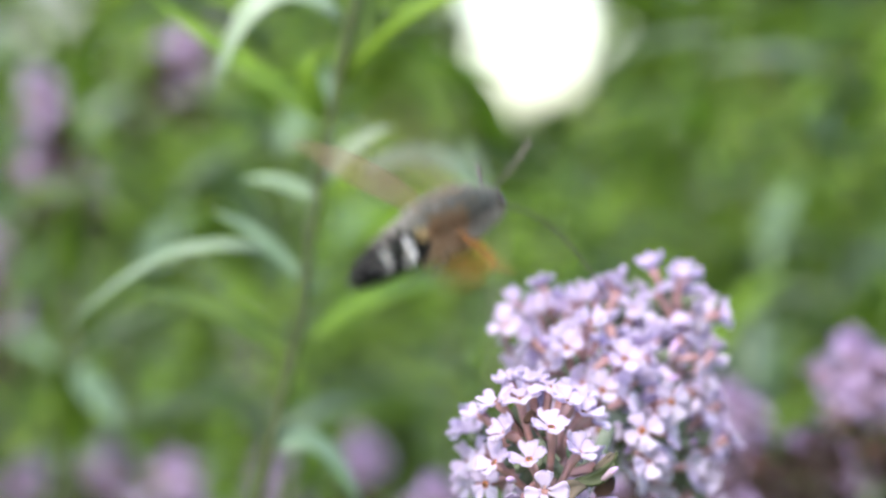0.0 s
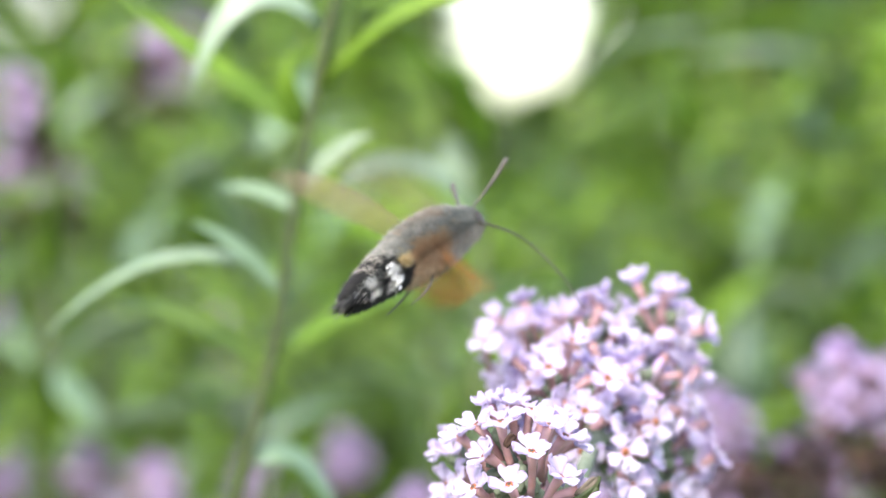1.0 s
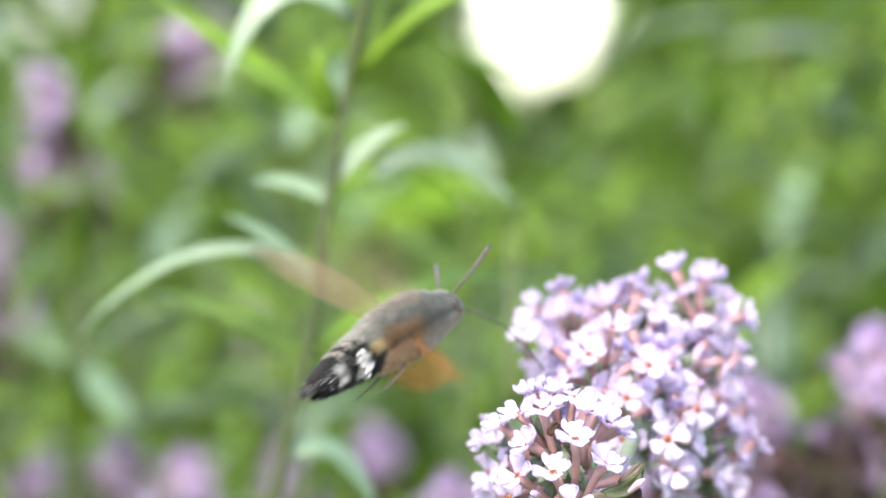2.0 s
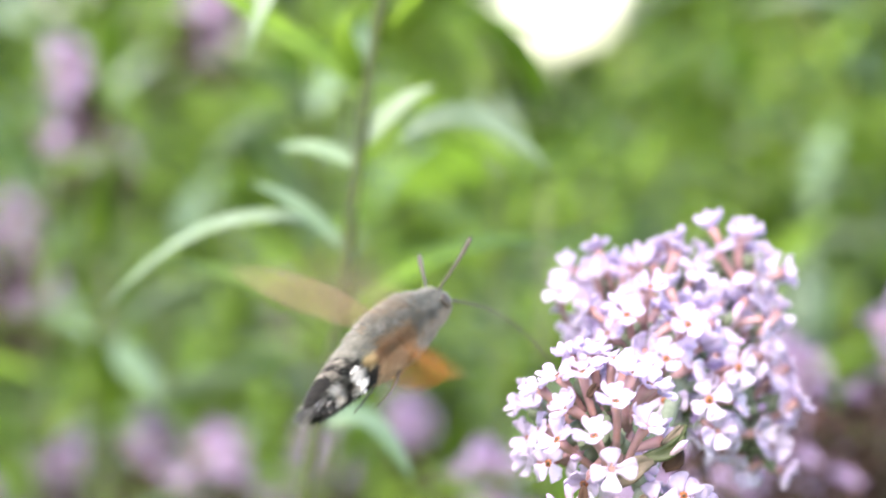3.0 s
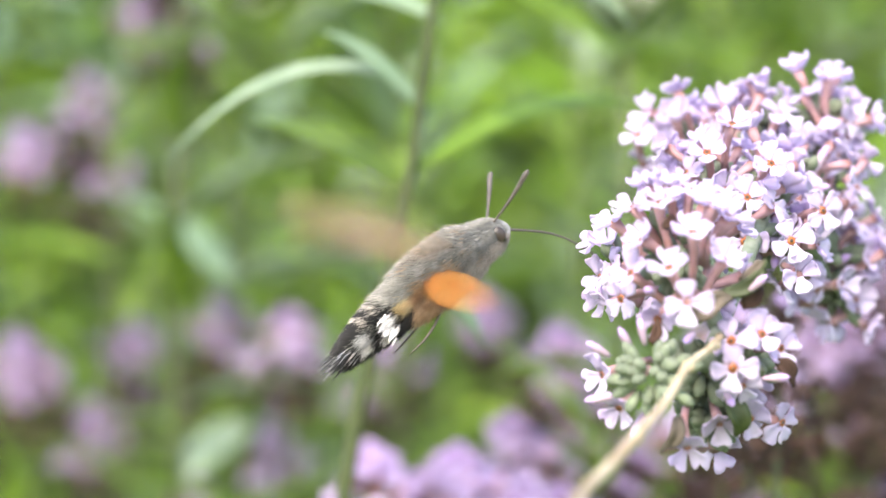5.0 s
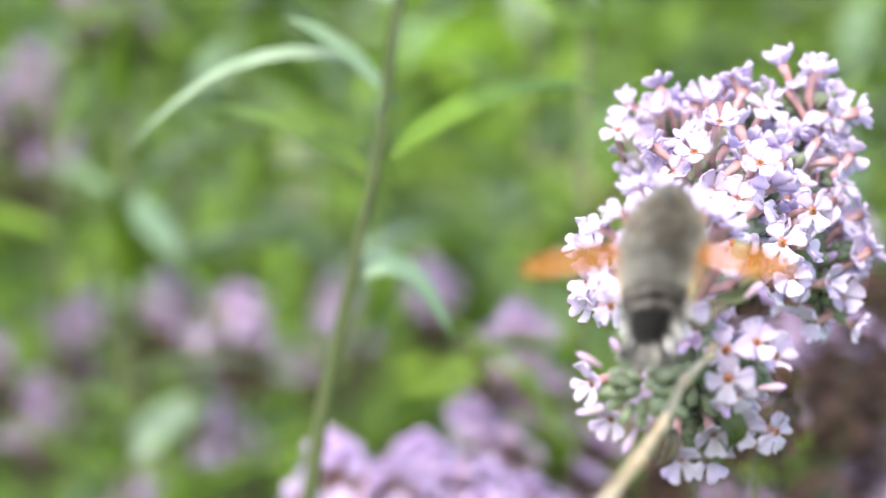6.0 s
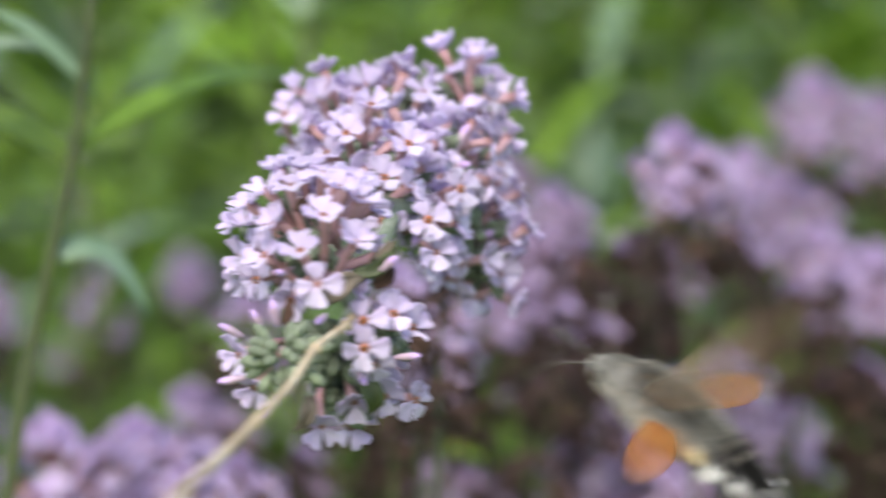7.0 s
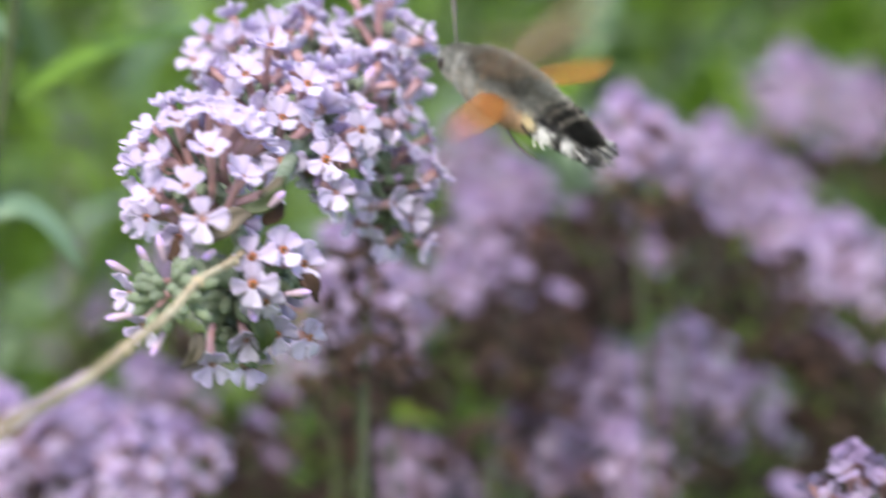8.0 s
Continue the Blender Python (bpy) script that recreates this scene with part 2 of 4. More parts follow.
COROLLAS = [corolla_mesh("corolla", spread, size, curl, n + 1) for n, (spread, size, curl) in enumerate(
    ((0.98, 0.0027, 0.06), (0.80, 0.0028, -0.10), (0.66, 0.0027, -0.16), (1.0, 0.0027, 0.22), (0.46, 0.0027, -0.12), (0.90, 0.0026, 0.14), (0.76, 0.0028, -0.05)))]


def tube_mesh(length, seed):
    bm, r = bmesh.new(), random.Random(seed)
    bend = Vector((r.uniform(-1, 1), r.uniform(-1, 1), 0)) * 0.0003
    line = [Vector((0, 0, -length * (1 - t))) + bend * (4 * t * (1 - t)) for t in (k / 4 for k in range(5))]
    tube(bm, line, [0.0005, 0.00050, 0.00052, 0.0006, 0.0008], 7)
    return mesh_of("flower_tube", bm, TUBE)


TUBES = [tube_mesh(0.0095, s) for s in range(3)]
bm = bmesh.new()
tube(bm, [Vector((0, 0, z)) for z in (-0.0006, -0.0001, 0.00012)], [0.00030, 0.00048, 0.00056], 9)
# A dark plug paints the shaded hole in the middle of the throat.
tube(bm, [Vector((0, 0, z)) for z in (-0.0004, 0.0001, 0.00016)], [0.00020, 0.00024, 0.00024], 7, 0.0, 1)
THROAT_MESH = mesh_of("throat", bm, [THROAT, EYE_AND_HOLE])


def bud_mesh(length, radius, mats):
    bm, n = bmesh.new(), 7
    line = [Vector((0, 0, length * (k / n))) for k in range(n + 1)]
    tube(bm, line, [radius * 0.45, radius * 0.75, radius * 0.8, radius, radius * 1.05, radius * 0.8, radius * 0.2], 7)
    for f in bm.faces:
        if len(mats) > 1 and f.calc_center_median().z > length * 0.72:
            f.material_index = 1
    return mesh_of("bud", bm, mats)


BUD_GREEN = bud_mesh(0.0052, 0.0011, [BUD, CALYX])
BUD_LILAC = bud_mesh(0.0070, 0.0010, [TUBE_PALE, BUD_TIP])
CALYX_MESH = bud_mesh(0.0042, 0.0010, [CALYX])


def floret(parent, place, way, turn, kind=None, bell=False, size=1.0, deep=0.007):
    """One open floret: the corolla, with its tube and orange throat under it."""
    m = Matrix.Translation(place) @ frame_on(way).to_4x4() @ Matrix.Rotation(turn, 4, "Z") @ Matrix.Scale(size, 4)
    ob = new("floret", COROLLAS[kind if kind is not None else rng.choice((0, 1, 1, 2, 2, 3, 4, 5, 6, 6))])
    ob.parent, ob.matrix_basis = parent, m
    t = new("flower_tube", rng.choice(TUBES))
    t.parent, t.scale = ob, (1, 1, min(1.0, deep / 0.0095))
    if not bell and rng.random() < (0.38 if kind is None else 0.8):
        e = new("throat", THROAT_MESH)
        e.parent, e.location = ob, (0, 0, 0.00008)
    return ob


# ---- the panicle that the moth visits ----
panicle = tagged(new("buddleia_panicle"), "pale lilac butterfly-bush flower spike on a dry twig", "flower")
BASE, TIP = Vector((0.0190, 0.5600, 0.9500)), Vector((0.0322, 0.6248, 0.9734))
AXIS = (TIP - BASE).normalized()


placed = []


def own_floret(place, way, turn, kind):
    """A floret that stands out by its place."""
    placed.append(Vector(place))
    if place[2] > 0.956 and place[1] < 0.58:
        # The upper ones look out and up rather than ahead.
        way = (way[0] * 1.35, way[1] * 0.62, way[2] + 0.22)
    floret(panicle, Vector(place), way, turn, kind, bell=kind == 4, size=1.25 if way[2] < -0.9 else 1.12)


own_floret((0.0155, 0.5490, 0.9642), (0, -0.8, 0.6), 0.30, 1)
own_floret((0.0198, 0.5520, 0.9607), (0.25, -0.8, 0.5), 0.10, 1)
own_floret((0.0125, 0.5480, 0.9597), (-0.2, -0.8, 0.55), 0.50, 1)
own_floret((0.0146, 0.5440, 0.9556), (0, -1, -0.05), 0.15, 0)
own_floret((0.0057, 0.5700, 0.9650), (-0.6, -0.3, 0.75), 0.20, 1)
own_floret((0.0099, 0.5620, 0.9700), (-0.25, -0.25, 0.95), 0.60, 2)
own_floret((0.0129, 0.5600, 0.9702), (-0.05, -0.3, 0.95), 0.30, 1)
own_floret((0.0156, 0.5570, 0.9696), (0.05, -0.4, 0.9), 0.10, 3)
own_floret((0.0198, 0.5610, 0.9684), (0.3, -0.45, 0.85), 0.50, 1)
own_floret((0.0203, 0.5560, 0.9660), (0.3, -0.7, 0.65), 0.90, 2)
own_floret((0.0180, 0.5530, 0.9677), (0.1, -0.6, 0.8), 0.20, 1)
own_floret((0.0114, 0.5560, 0.9679), (-0.2, -0.55, 0.8), 0.70, 5)
own_floret((0.0081, 0.5590, 0.9673), (-0.45, -0.5, 0.75), 0.10, 1)
own_floret((0.0055, 0.5740, 0.9590), (-0.7, -0.6, 0.3), 0.20, 3)
own_floret((0.0078, 0.5560, 0.9587), (-0.45, -0.8, 0.3), 0.40, 1)
own_floret((0.0042, 0.5860, 0.9568), (-0.9, -0.4, 0.1), 0.60, 1)
own_floret((0.0224, 0.5700, 0.9643), (0.6, -0.6, 0.5), 0.30, 1)
own_floret((0.0112, 0.5530, 0.9530), (-0.3, -0.8, -0.3), 0.20, 2)
own_floret((0.0044, 0.5880, 0.9539), (-0.8, -0.45, -0.1), 0.10, 1)
own_floret((0.0067, 0.5620, 0.9552), (-0.6, -0.7, -0.1), 0.70, 5)
own_floret((0.0093, 0.5560, 0.9632), (-0.5, -0.7, 0.45), 0.30, 2)
own_floret((0.0207, 0.5535, 0.9501), (-0.1, -0.95, 0.2), 0.30, 0)
own_floret((0.0207, 0.5502, 0.9468), (0.05, -1, 0), 0.10, 0)
own_floret((0.0247, 0.5560, 0.9508), (0.25, -0.9, 0.25), 0.50, 1)
own_floret((0.0273, 0.5590, 0.9488), (0.55, -0.8, 0.1), 0.20, 1)
own_floret((0.0221, 0.5560, 0.9441), (0.1, -0.8, -0.5), 0.60, 3)
own_floret((0.0235, 0.5630, 0.9393), (0.15, -0.85, -0.4), 0.20, 1)
own_floret((0.0278, 0.5647, 0.9386), (0.7, -0.6, -0.1), 0.50, 3)
own_floret((0.0151, 0.5560, 0.9360), (0.0, -0.8, -0.6), 0.78, 1)
own_floret((0.0195, 0.5610, 0.9387), (0.1, -0.8, -0.5), 0.20, 2)
own_floret((0.0063, 0.5560, 0.9413), (-0.5, -0.6, -0.6), 0.40, 1)
own_floret((0.0042, 0.5640, 0.9450), (-0.8, -0.5, -0.2), 0.20, 1)
own_floret((0.0317, 0.5890, 0.9571), (0.2, -0.9, -0.1), 0.20, 1)
own_floret((0.0305, 0.5880, 0.9617), (0.1, -0.9, 0.2), 0.50, 0)
own_floret((0.0243, 0.5920, 0.9615), (0, -0.95, 0), 0.10, 0)
own_floret((0.0245, 0.5900, 0.9676), (0.1, -0.8, 0.5), 0.40, 1)
own_floret((0.0193, 0.5980, 0.9737), (-0.1, -0.7, 0.7), 0.10, 1)
own_floret((0.0229, 0.6000, 0.9777), (0.1, -0.5, 0.85), 0.60, 2)
own_floret((0.0281, 0.5960, 0.9722), (0.2, -0.8, 0.5), 0.30, 1)
own_floret((0.0356, 0.6000, 0.9655), (0.4, -0.8, 0.2), 0.70, 0)
own_floret((0.0036, 0.5885, 0.9621), (-0.9, -0.2, 0.35), 0.30, 1)
# The rest sit on rounded tufts along the spike, looking outwards: centre and radius of each tuft.
TUFTS = [(Vector(c), q * 0.86) for c, q in (
    ((0.0380, 0.6429, 0.9775), 0.0088), ((0.0190, 0.6434, 0.9738), 0.0098), ((0.0275, 0.6350, 0.9732), 0.0098), ((0.0260, 0.6128, 0.9688), 0.0085), ((0.0396, 0.6382, 0.9670), 0.0078), ((0.0402, 0.6340, 0.9574), 0.0074),
    ((0.0315, 0.6060, 0.9607), 0.0068), ((0.0307, 0.6412, 0.9778), 0.0086), ((0.0216, 0.6018, 0.9664), 0.0092), ((0.0333, 0.6215, 0.9685), 0.0088), ((0.0197, 0.6069, 0.9682), 0.0090), ((0.0074, 0.5860, 0.9581), 0.0062), ((0.0404, 0.6360, 0.9512), 0.0064))]
# The foremost tufts carry the florets named above, and more on their far sides alone.
FORE_TUFTS = [(Vector(c), q) for c, q in (((0.0137, 0.5605, 0.9615), 0.0090), ((0.0227, 0.5670, 0.9460), 0.0050), ((0.0181, 0.5680, 0.9392), 0.0045))]
HUSKS = (Vector((0.0172, 0.5640, 0.9451)), 0.0065)
spots, tries = [], 0
while tries < 26000:
    tries += 1
    centre, q = rng.choices(TUFTS + FORE_TUFTS, [c[1] ** 2 for c in TUFTS + FORE_TUFTS])[0]
    out = Vector([rng.gauss(0, 1) for _ in range(3)]).normalized()
    if any(centre is c for c, p in FORE_TUFTS) and (out.y < 0.15 or out.x < -0.3):
        continue
    place = centre + out * q * rng.uniform(0.66, 1.14)
    if any((place - c).length < 0.84 * p for c, p in TUFTS + FORE_TUFTS if c is not centre):
        continue
    if any((place - p).length < 0.0047 for p in placed) or out.y > 0.8:
        continue
    placed.append(place)
    spots.append((place, q, out + Vector([rng.gauss(0, 0.33) for _ in range(3)]) + AXIS * 0.18 + Vector((0, -0.05, 0.28))))
spots.sort(key=lambda spot: spot[0].y)
rear = bmesh.new()


def add_mesh(bm, me, m, slot):
    first, faces = len(bm.verts), len(bm.faces)
    bm.from_mesh(me)
    bm.verts.ensure_lookup_table()
    bm.faces.ensure_lookup_table()
    for v in bm.verts[first:]:
        v.co = m @ v.co
    for f in bm.faces[faces:]:
        f.material_index = slot


for n, (place, q, way) in enumerate(spots):
    turn, size = rng.uniform(0, 1.5), rng.uniform(0.98, 1.24)
    if rng.random() < 0.09:
        ob = new("bud", BUD_LILAC)
        ob.parent, ob.matrix_basis = panicle, Matrix.Translation(place - way.normalized() * 0.005) @ frame_on(way).to_4x4() @ Matrix.Scale(0.7, 4)
    elif n < 262:
        floret(panicle, place, way, turn, size=size, deep=min(0.0075, q * 0.8))
    else:
        m = Matrix.Translation(place) @ frame_on(way).to_4x4() @ Matrix.Rotation(turn, 4, "Z") @ Matrix.Scale(size, 4)
        add_mesh(rear, rng.choice(COROLLAS), m, 0)
        add_mesh(rear, rng.choice(TUBES), m @ Matrix.Diagonal((1, 1, 0.7, 1)), 1)
tagged(part("rear_blossom", rear, [PETAL, TUBE], panicle), kind="stuff")
# A second, inner layer of florets, too hidden to be told apart.
bm = bmesh.new()
for k in range(60):
    centre, q = rng.choices(TUFTS, [c[1] ** 2 for c in TUFTS])[0]
    out = Vector([rng.gauss(0, 1) for _ in range(3)]).normalized()
    place = centre + out * q * rng.uniform(0.66, 0.82)
    if any((place - c).length < 0.7 * p for c, p in TUFTS if c is not centre):
        continue
    add_mesh(bm, rng.choice(COROLLAS), Matrix.Translation(place) @ frame_on(out + Vector([rng.gauss(0, 0.6) for _ in range(3)])).to_4x4(), 0)
tagged(part("inner_blossom", bm, PETAL, panicle), kind="stuff")
# Calyxes and side stalks in the depth of the spike.
for k in range(300):
    centre, q = HUSKS if k < 40 else FORE_TUFTS[rng.randrange(3)] if k < 120 else rng.choice(TUFTS)
    out = Vector([rng.gauss(0, 1) for _ in range(3)]).normalized()
    ob = new("calyx", CALYX_MESH)
    ob.parent = panicle
    ob.matrix_basis = Matrix.Translation(centre + out * q * rng.uniform(0.05, 0.34)) @ frame_on(out + Vector((0, -0.1, 0.1))).to_4x4()
bm = bmesh.new()
tube(bm, [BASE.lerp(TIP, k / 8) for k in range(-1, 10)], [0.0012, 0.0012, 0.0009], 8, 0.1)
for centre, q in TUFTS + FORE_TUFTS:
    s = max(0.0, min(1.0, (centre - BASE).dot(TIP - BASE) / (TIP - BASE).length_squared))
    p = BASE.lerp(TIP, s * 0.8)
    tube(bm, spline([p, p.lerp(centre, 0.6) + AXIS * 0.002, centre], 4), [0.0012, 0.0010, 0.0008], 6)
    for k in range(7):
        out = Vector([rng.gauss(0, 1) for _ in range(3)]).normalized()
        tube(bm, [centre, centre + out * q * 0.3, centre + out * q * 0.55], [0.0008, 0.0006, 0.0005], 5)
part("rachis", bm, CALYX, panicle, "grey-green downy flower stalks")

# Tuft of closed buds under the twig.
heart = Vector((0.0103, 0.5475, 0.9459))
for k in range(30):
    a, t = k * 2.4 + rng.gauss(0, 0.25), math.sqrt((k + 0.5) / 30)
    way = Vector((math.cos(a) * t * 1.1, -1.05 * (1.1 - t), math.sin(a) * t + 0.12)) + Vector([rng.gauss(0, 0.12) for _ in range(3)])
    ob = new("bud", BUD_GREEN)
    ob.parent = panicle
    ob.matrix_basis = Matrix.Translation(heart + Vector((way.x * 0.0028, way.y * 0.0026, way.z * 0.0022)) * rng.uniform(0.75, 1.25)) @ frame_on(way).to_4x4() @ Matrix.Diagonal((0.74, 0.74, rng.uniform(0.48, 0.74), 1))
for p, way in (((0.0053, 0.5490, 0.9432), (-1, -0.4, -0.1)), ((0.0049, 0.5510, 0.9483), (-0.8, -0.4, 0.5)), ((0.0078, 0.5490, 0.9490), (-0.5, -0.4, 0.9)), ((0.0094, 0.5490, 0.9499), (-0.2, -0.4, 1)), ((0.0092, 0.5490, 0.9409), (-0.4, -0.4, -0.7)), ((0.0106, 0.5490, 0.9567), (-0.3, -0.9, 0.1)), ((0.0230, 0.5530, 0.9566), (0.5, -0.6, 0.5)), ((0.0248, 0.5560, 0.9450), (0.9, -0.5, 0.1)), ((0.0158, 0.5520, 0.9511), (-0.3, -0.8, -0.2)), ((0.0200, 0.5560, 0.9431), (0.2, -0.8, -0.3))):
    ob = new("bud", BUD_LILAC)
    ob.parent, ob.matrix_basis = panicle, Matrix.Translation(p) @ frame_on(way).to_4x4() @ Matrix.Scale(0.56, 4)
# Withered small leaves at the twig's end.
for p0, p1, sag, w, mat in (((0.0152, 0.5520, 0.9526), (0.0210, 0.5530, 0.9556), (0, -0.001, 0.001), 0.0030, DRY_LEAF),
                            ((0.0192, 0.5530, 0.9563), (0.0252, 0.5540, 0.9606), (0.001, 0, -0.001), 0.002, STEM),
                            ((0.0218, 0.5535, 0.9578), (0.0250, 0.5545, 0.9605), (0.0005, 0, 0.0005), 0.0012, DRY_LEAF),
                            ((0.0221, 0.5550, 0.9545), (0.0241, 0.5560, 0.9576), (0.0008, 0, 0), 0.0022, DRY_SHADED),
                            ((0.0267, 0.5570, 0.9465), (0.0290, 0.5580, 0.9437), (0.0003, 0, 0.001), 0.0024, DRY_SHADED),
                            ((0.0132, 0.5470, 0.9406), (0.0114, 0.5480, 0.9362), (0.001, -0.001, 0), 0.0020, DRY_LEAF),
                            ((0.0136, 0.5480, 0.9407), (0.0131, 0.5490, 0.9370), (0.0003, 0, 0), 0.0016, DRY_SHADED),
                            ((0.0203, 0.5580, 0.9421), (0.0214, 0.5590, 0.9373), (0.001, -0.001, 0), 0.003, STEM),
                            ((0.0101, 0.5475, 0.9502), (0.0108, 0.5485, 0.9535), (0.0004, 0, 0), 0.0014, DRY_SHADED),
                            ((0.0189, 0.5540, 0.9594), (0.0195, 0.5550, 0.9623), (-0.0006, 0, 0), 0.0015, LEAF_GREY),
                            ((0.0120, 0.5530, 0.9646), (0.0135, 0.5540, 0.9658), (0, 0, 0.0006), 0.0012, DRY_SHADED)):
    part("withered_leaf", leaf_between(p0, p1, sag, w, (0.3, -1, 0.3), fold=0.6, wave=0.10), mat, panicle, "small curled leaf, half dried")

# The dry twig that carries it.
twig = tagged(new("dry_twig"), "pale dry woody twig leading to the flower spike", "twig")
bm = bmesh.new()
way_back = spline([BASE, (0.0194, 0.5560, 0.9506), (0.0183, 0.5490, 0.9499), (0.0142, 0.5310, 0.9483), (0.0113, 0.5160, 0.9454), (0.0075, 0.4960, 0.9432), (0.0038, 0.4800, 0.9409), (0.0005, 0.4560, 0.9402), (-0.0015, 0.4240, 0.9404), (-0.0230, 0.385, 0.928), (-0.035, 0.36, 0.90), (-0.05, 0.34, 0.80), (-0.07, 0.33, 0.40), (-0.08, 0.33, -0.02)], 6)
tube(bm, way_back, [0.00048, 0.0005, 0.00052, 0.00055, 0.00058, 0.00062, 0.0007, 0.0008, 0.0009, 0.0011, 0.0020, 0.003, 0.004], 9, 0.25)
part("stalk", bm, TWIG, twig)
for q in (way_back[12], way_back[18], way_back[31]):
    bm = bmesh.new()
    bmesh.ops.create_icosphere(bm, subdivisions=2, radius=0.0008)
    for v in bm.verts:
        v.co = q + v.co * (1 + 0.4 * noise.noise(v.co * 900))
    part("node", bm, TWIG, twig)


# ---- the upright shoot behind the moth ----
shoot = tagged(new("leafy_shoot"), "upright green stem with opposite lance-shaped leaves", "plant")
bm = bmesh.new()
line = spline([(-0.085, 0.79, 0.0), (-0.065, 0.78, 0.5), (-0.0378, 0.7558, 0.9253), (-0.0323, 0.7542, 0.9496), (-0.0278, 0.7526, 0.9695), (-0.0247, 0.7510, 0.9914), (-0.0200, 0.7495, 1.0208), (-0.0157, 0.7488, 1.0414), (-0.0102, 0.7467, 1.0889)], 6)
tube(bm, line, [0.0022, 0.0016, 0.0012, 0.0011, 0.0010, 0.0009], 8, 0.06)
part("stem", bm, STEM, shoot)

def shoot_leaf(p0, p1, sag, w, up, mat):
    part("leaf", leaf_between(p0, p1, sag, w, up), mat, shoot)


shoot_leaf((-0.0195, 0.7496, 1.0306), (-0.0440, 0.7404, 1.0152), (-0.002, -0.004, 0.012), 0.0057, (0.3, -1, 0.7), LEAF_PALE)
shoot_leaf((-0.0217, 0.7503, 1.0115), (-0.0616, 0.7658, 1.0390), (0.004, 0, -0.004), 0.0069, (0.2, -0.7, 1), LEAF)
shoot_leaf((-0.0187, 0.7495, 1.0197), (0.0156, 0.7357, 1.0359), (0, -0.002, 0.006), 0.0072, (-0.1, -0.6, 1), LEAF)
shoot_leaf((-0.0190, 0.7494, 1.0186), (-0.0147, 0.7559, 1.0451), (0.001, 0, 0), 0.0055, (0.4, -1, 0.2), LEAF)
shoot_leaf((-0.0228, 0.7503, 1.0121), (-0.0248, 0.7456, 1.0255), (-0.002, -0.002, 0), 0.0046, (0.3, -1, 0.2), LEAF)
shoot_leaf((-0.0236, 0.7521, 0.9990), (-0.0092, 0.7503, 1.0105), (0, 0, 0.002), 0.0043, (0, -1, 0.8), LEAF_PALE)
shoot_leaf((-0.0160, 0.7651, 1.0012), (0.0126, 0.7694, 0.9940), (0, -0.001, 0.007), 0.0053, (0, -1, 0.6), LEAF_PALE)
shoot_leaf((-0.0228, 0.7520, 0.9952), (-0.0395, 0.7571, 0.9996), (0, 0, 0.002), 0.0037, (0.2, -1, 0.7), LEAF_GREY)
shoot_leaf((-0.0245, 0.7527, 0.9782), (-0.0437, 0.7450, 0.9933), (-0.001, 0, 0.003), 0.0037, (0.5, -1, 0.6), LEAF_GREY)
shoot_leaf((-0.0278, 0.7538, 0.9837), (-0.0730, 0.7547, 0.9695), (0, -0.002, 0.009), 0.0037, (0, -0.6, 1), LEAF_PALE)
shoot_leaf((-0.0290, 0.7545, 0.9650), (-0.0617, 0.7947, 0.9770), (0, 0, 0.003), 0.0074, (0, -0.5, 1), LEAF)
shoot_leaf((-0.0262, 0.7536, 0.9683), (0.0171, 0.8047, 0.9785), (0, 0, 0.006), 0.0069, (0, -0.5, 1), LEAF)
shoot_leaf((-0.0312, 0.7552, 0.9474), (-0.0149, 0.7640, 0.9356), (0, 0, 0.006), 0.0075, (0, -0.7, 1), LEAF_GREY)


# ---- the bushes behind ----
EYE_AT = Vector((0.005, 0.015, 0.995))


def in_gap(p, margin=0.0):
    """Whether p lies in the opening of the greenery through which the sky shows."""
    d = Vector(p) - EYE_AT
    across, rise = math.degrees(math.atan2(d.x, d.y)), math.degrees(math.atan2(d.z, math.hypot(d.x, d.y)))
    low = 1.60 - 0.08 * (across - 1.4) if across > 1.0 else 1.36
    return (0.62 - margin < across < 2.0 + margin and rise > low - margin) or (-5.95 - margin < across < -5.65 + margin and rise > 2.0 - margin)


def loose_leaf(length, width, seed):
    r = random.Random(seed)
    line = [Vector((0, length * t, -0.28 * length * t * t + 0.18 * length * t + 0.01 * length * math.sin(5 * t))) for t in (k / 8 for k in range(9))]
    return leaf_bm(line, width, (0, 0, 1), fold=0.25 + 0.2 * r.random(), wave=0.03, across=4)


LOOSE = [mesh_of("leaf", loose_leaf(l, w, k), m) for k, (l, w, m) in enumerate((
    (0.085, 0.013, LEAF), (0.10, 0.015, LEAF), (0.07, 0.011, LEAF), (0.09, 0.016, LEAF_GREY), (0.06, 0.010, LEAF), (0.11, 0.014, LEAF), (0.08, 0.017, LEAF_PALE)))]


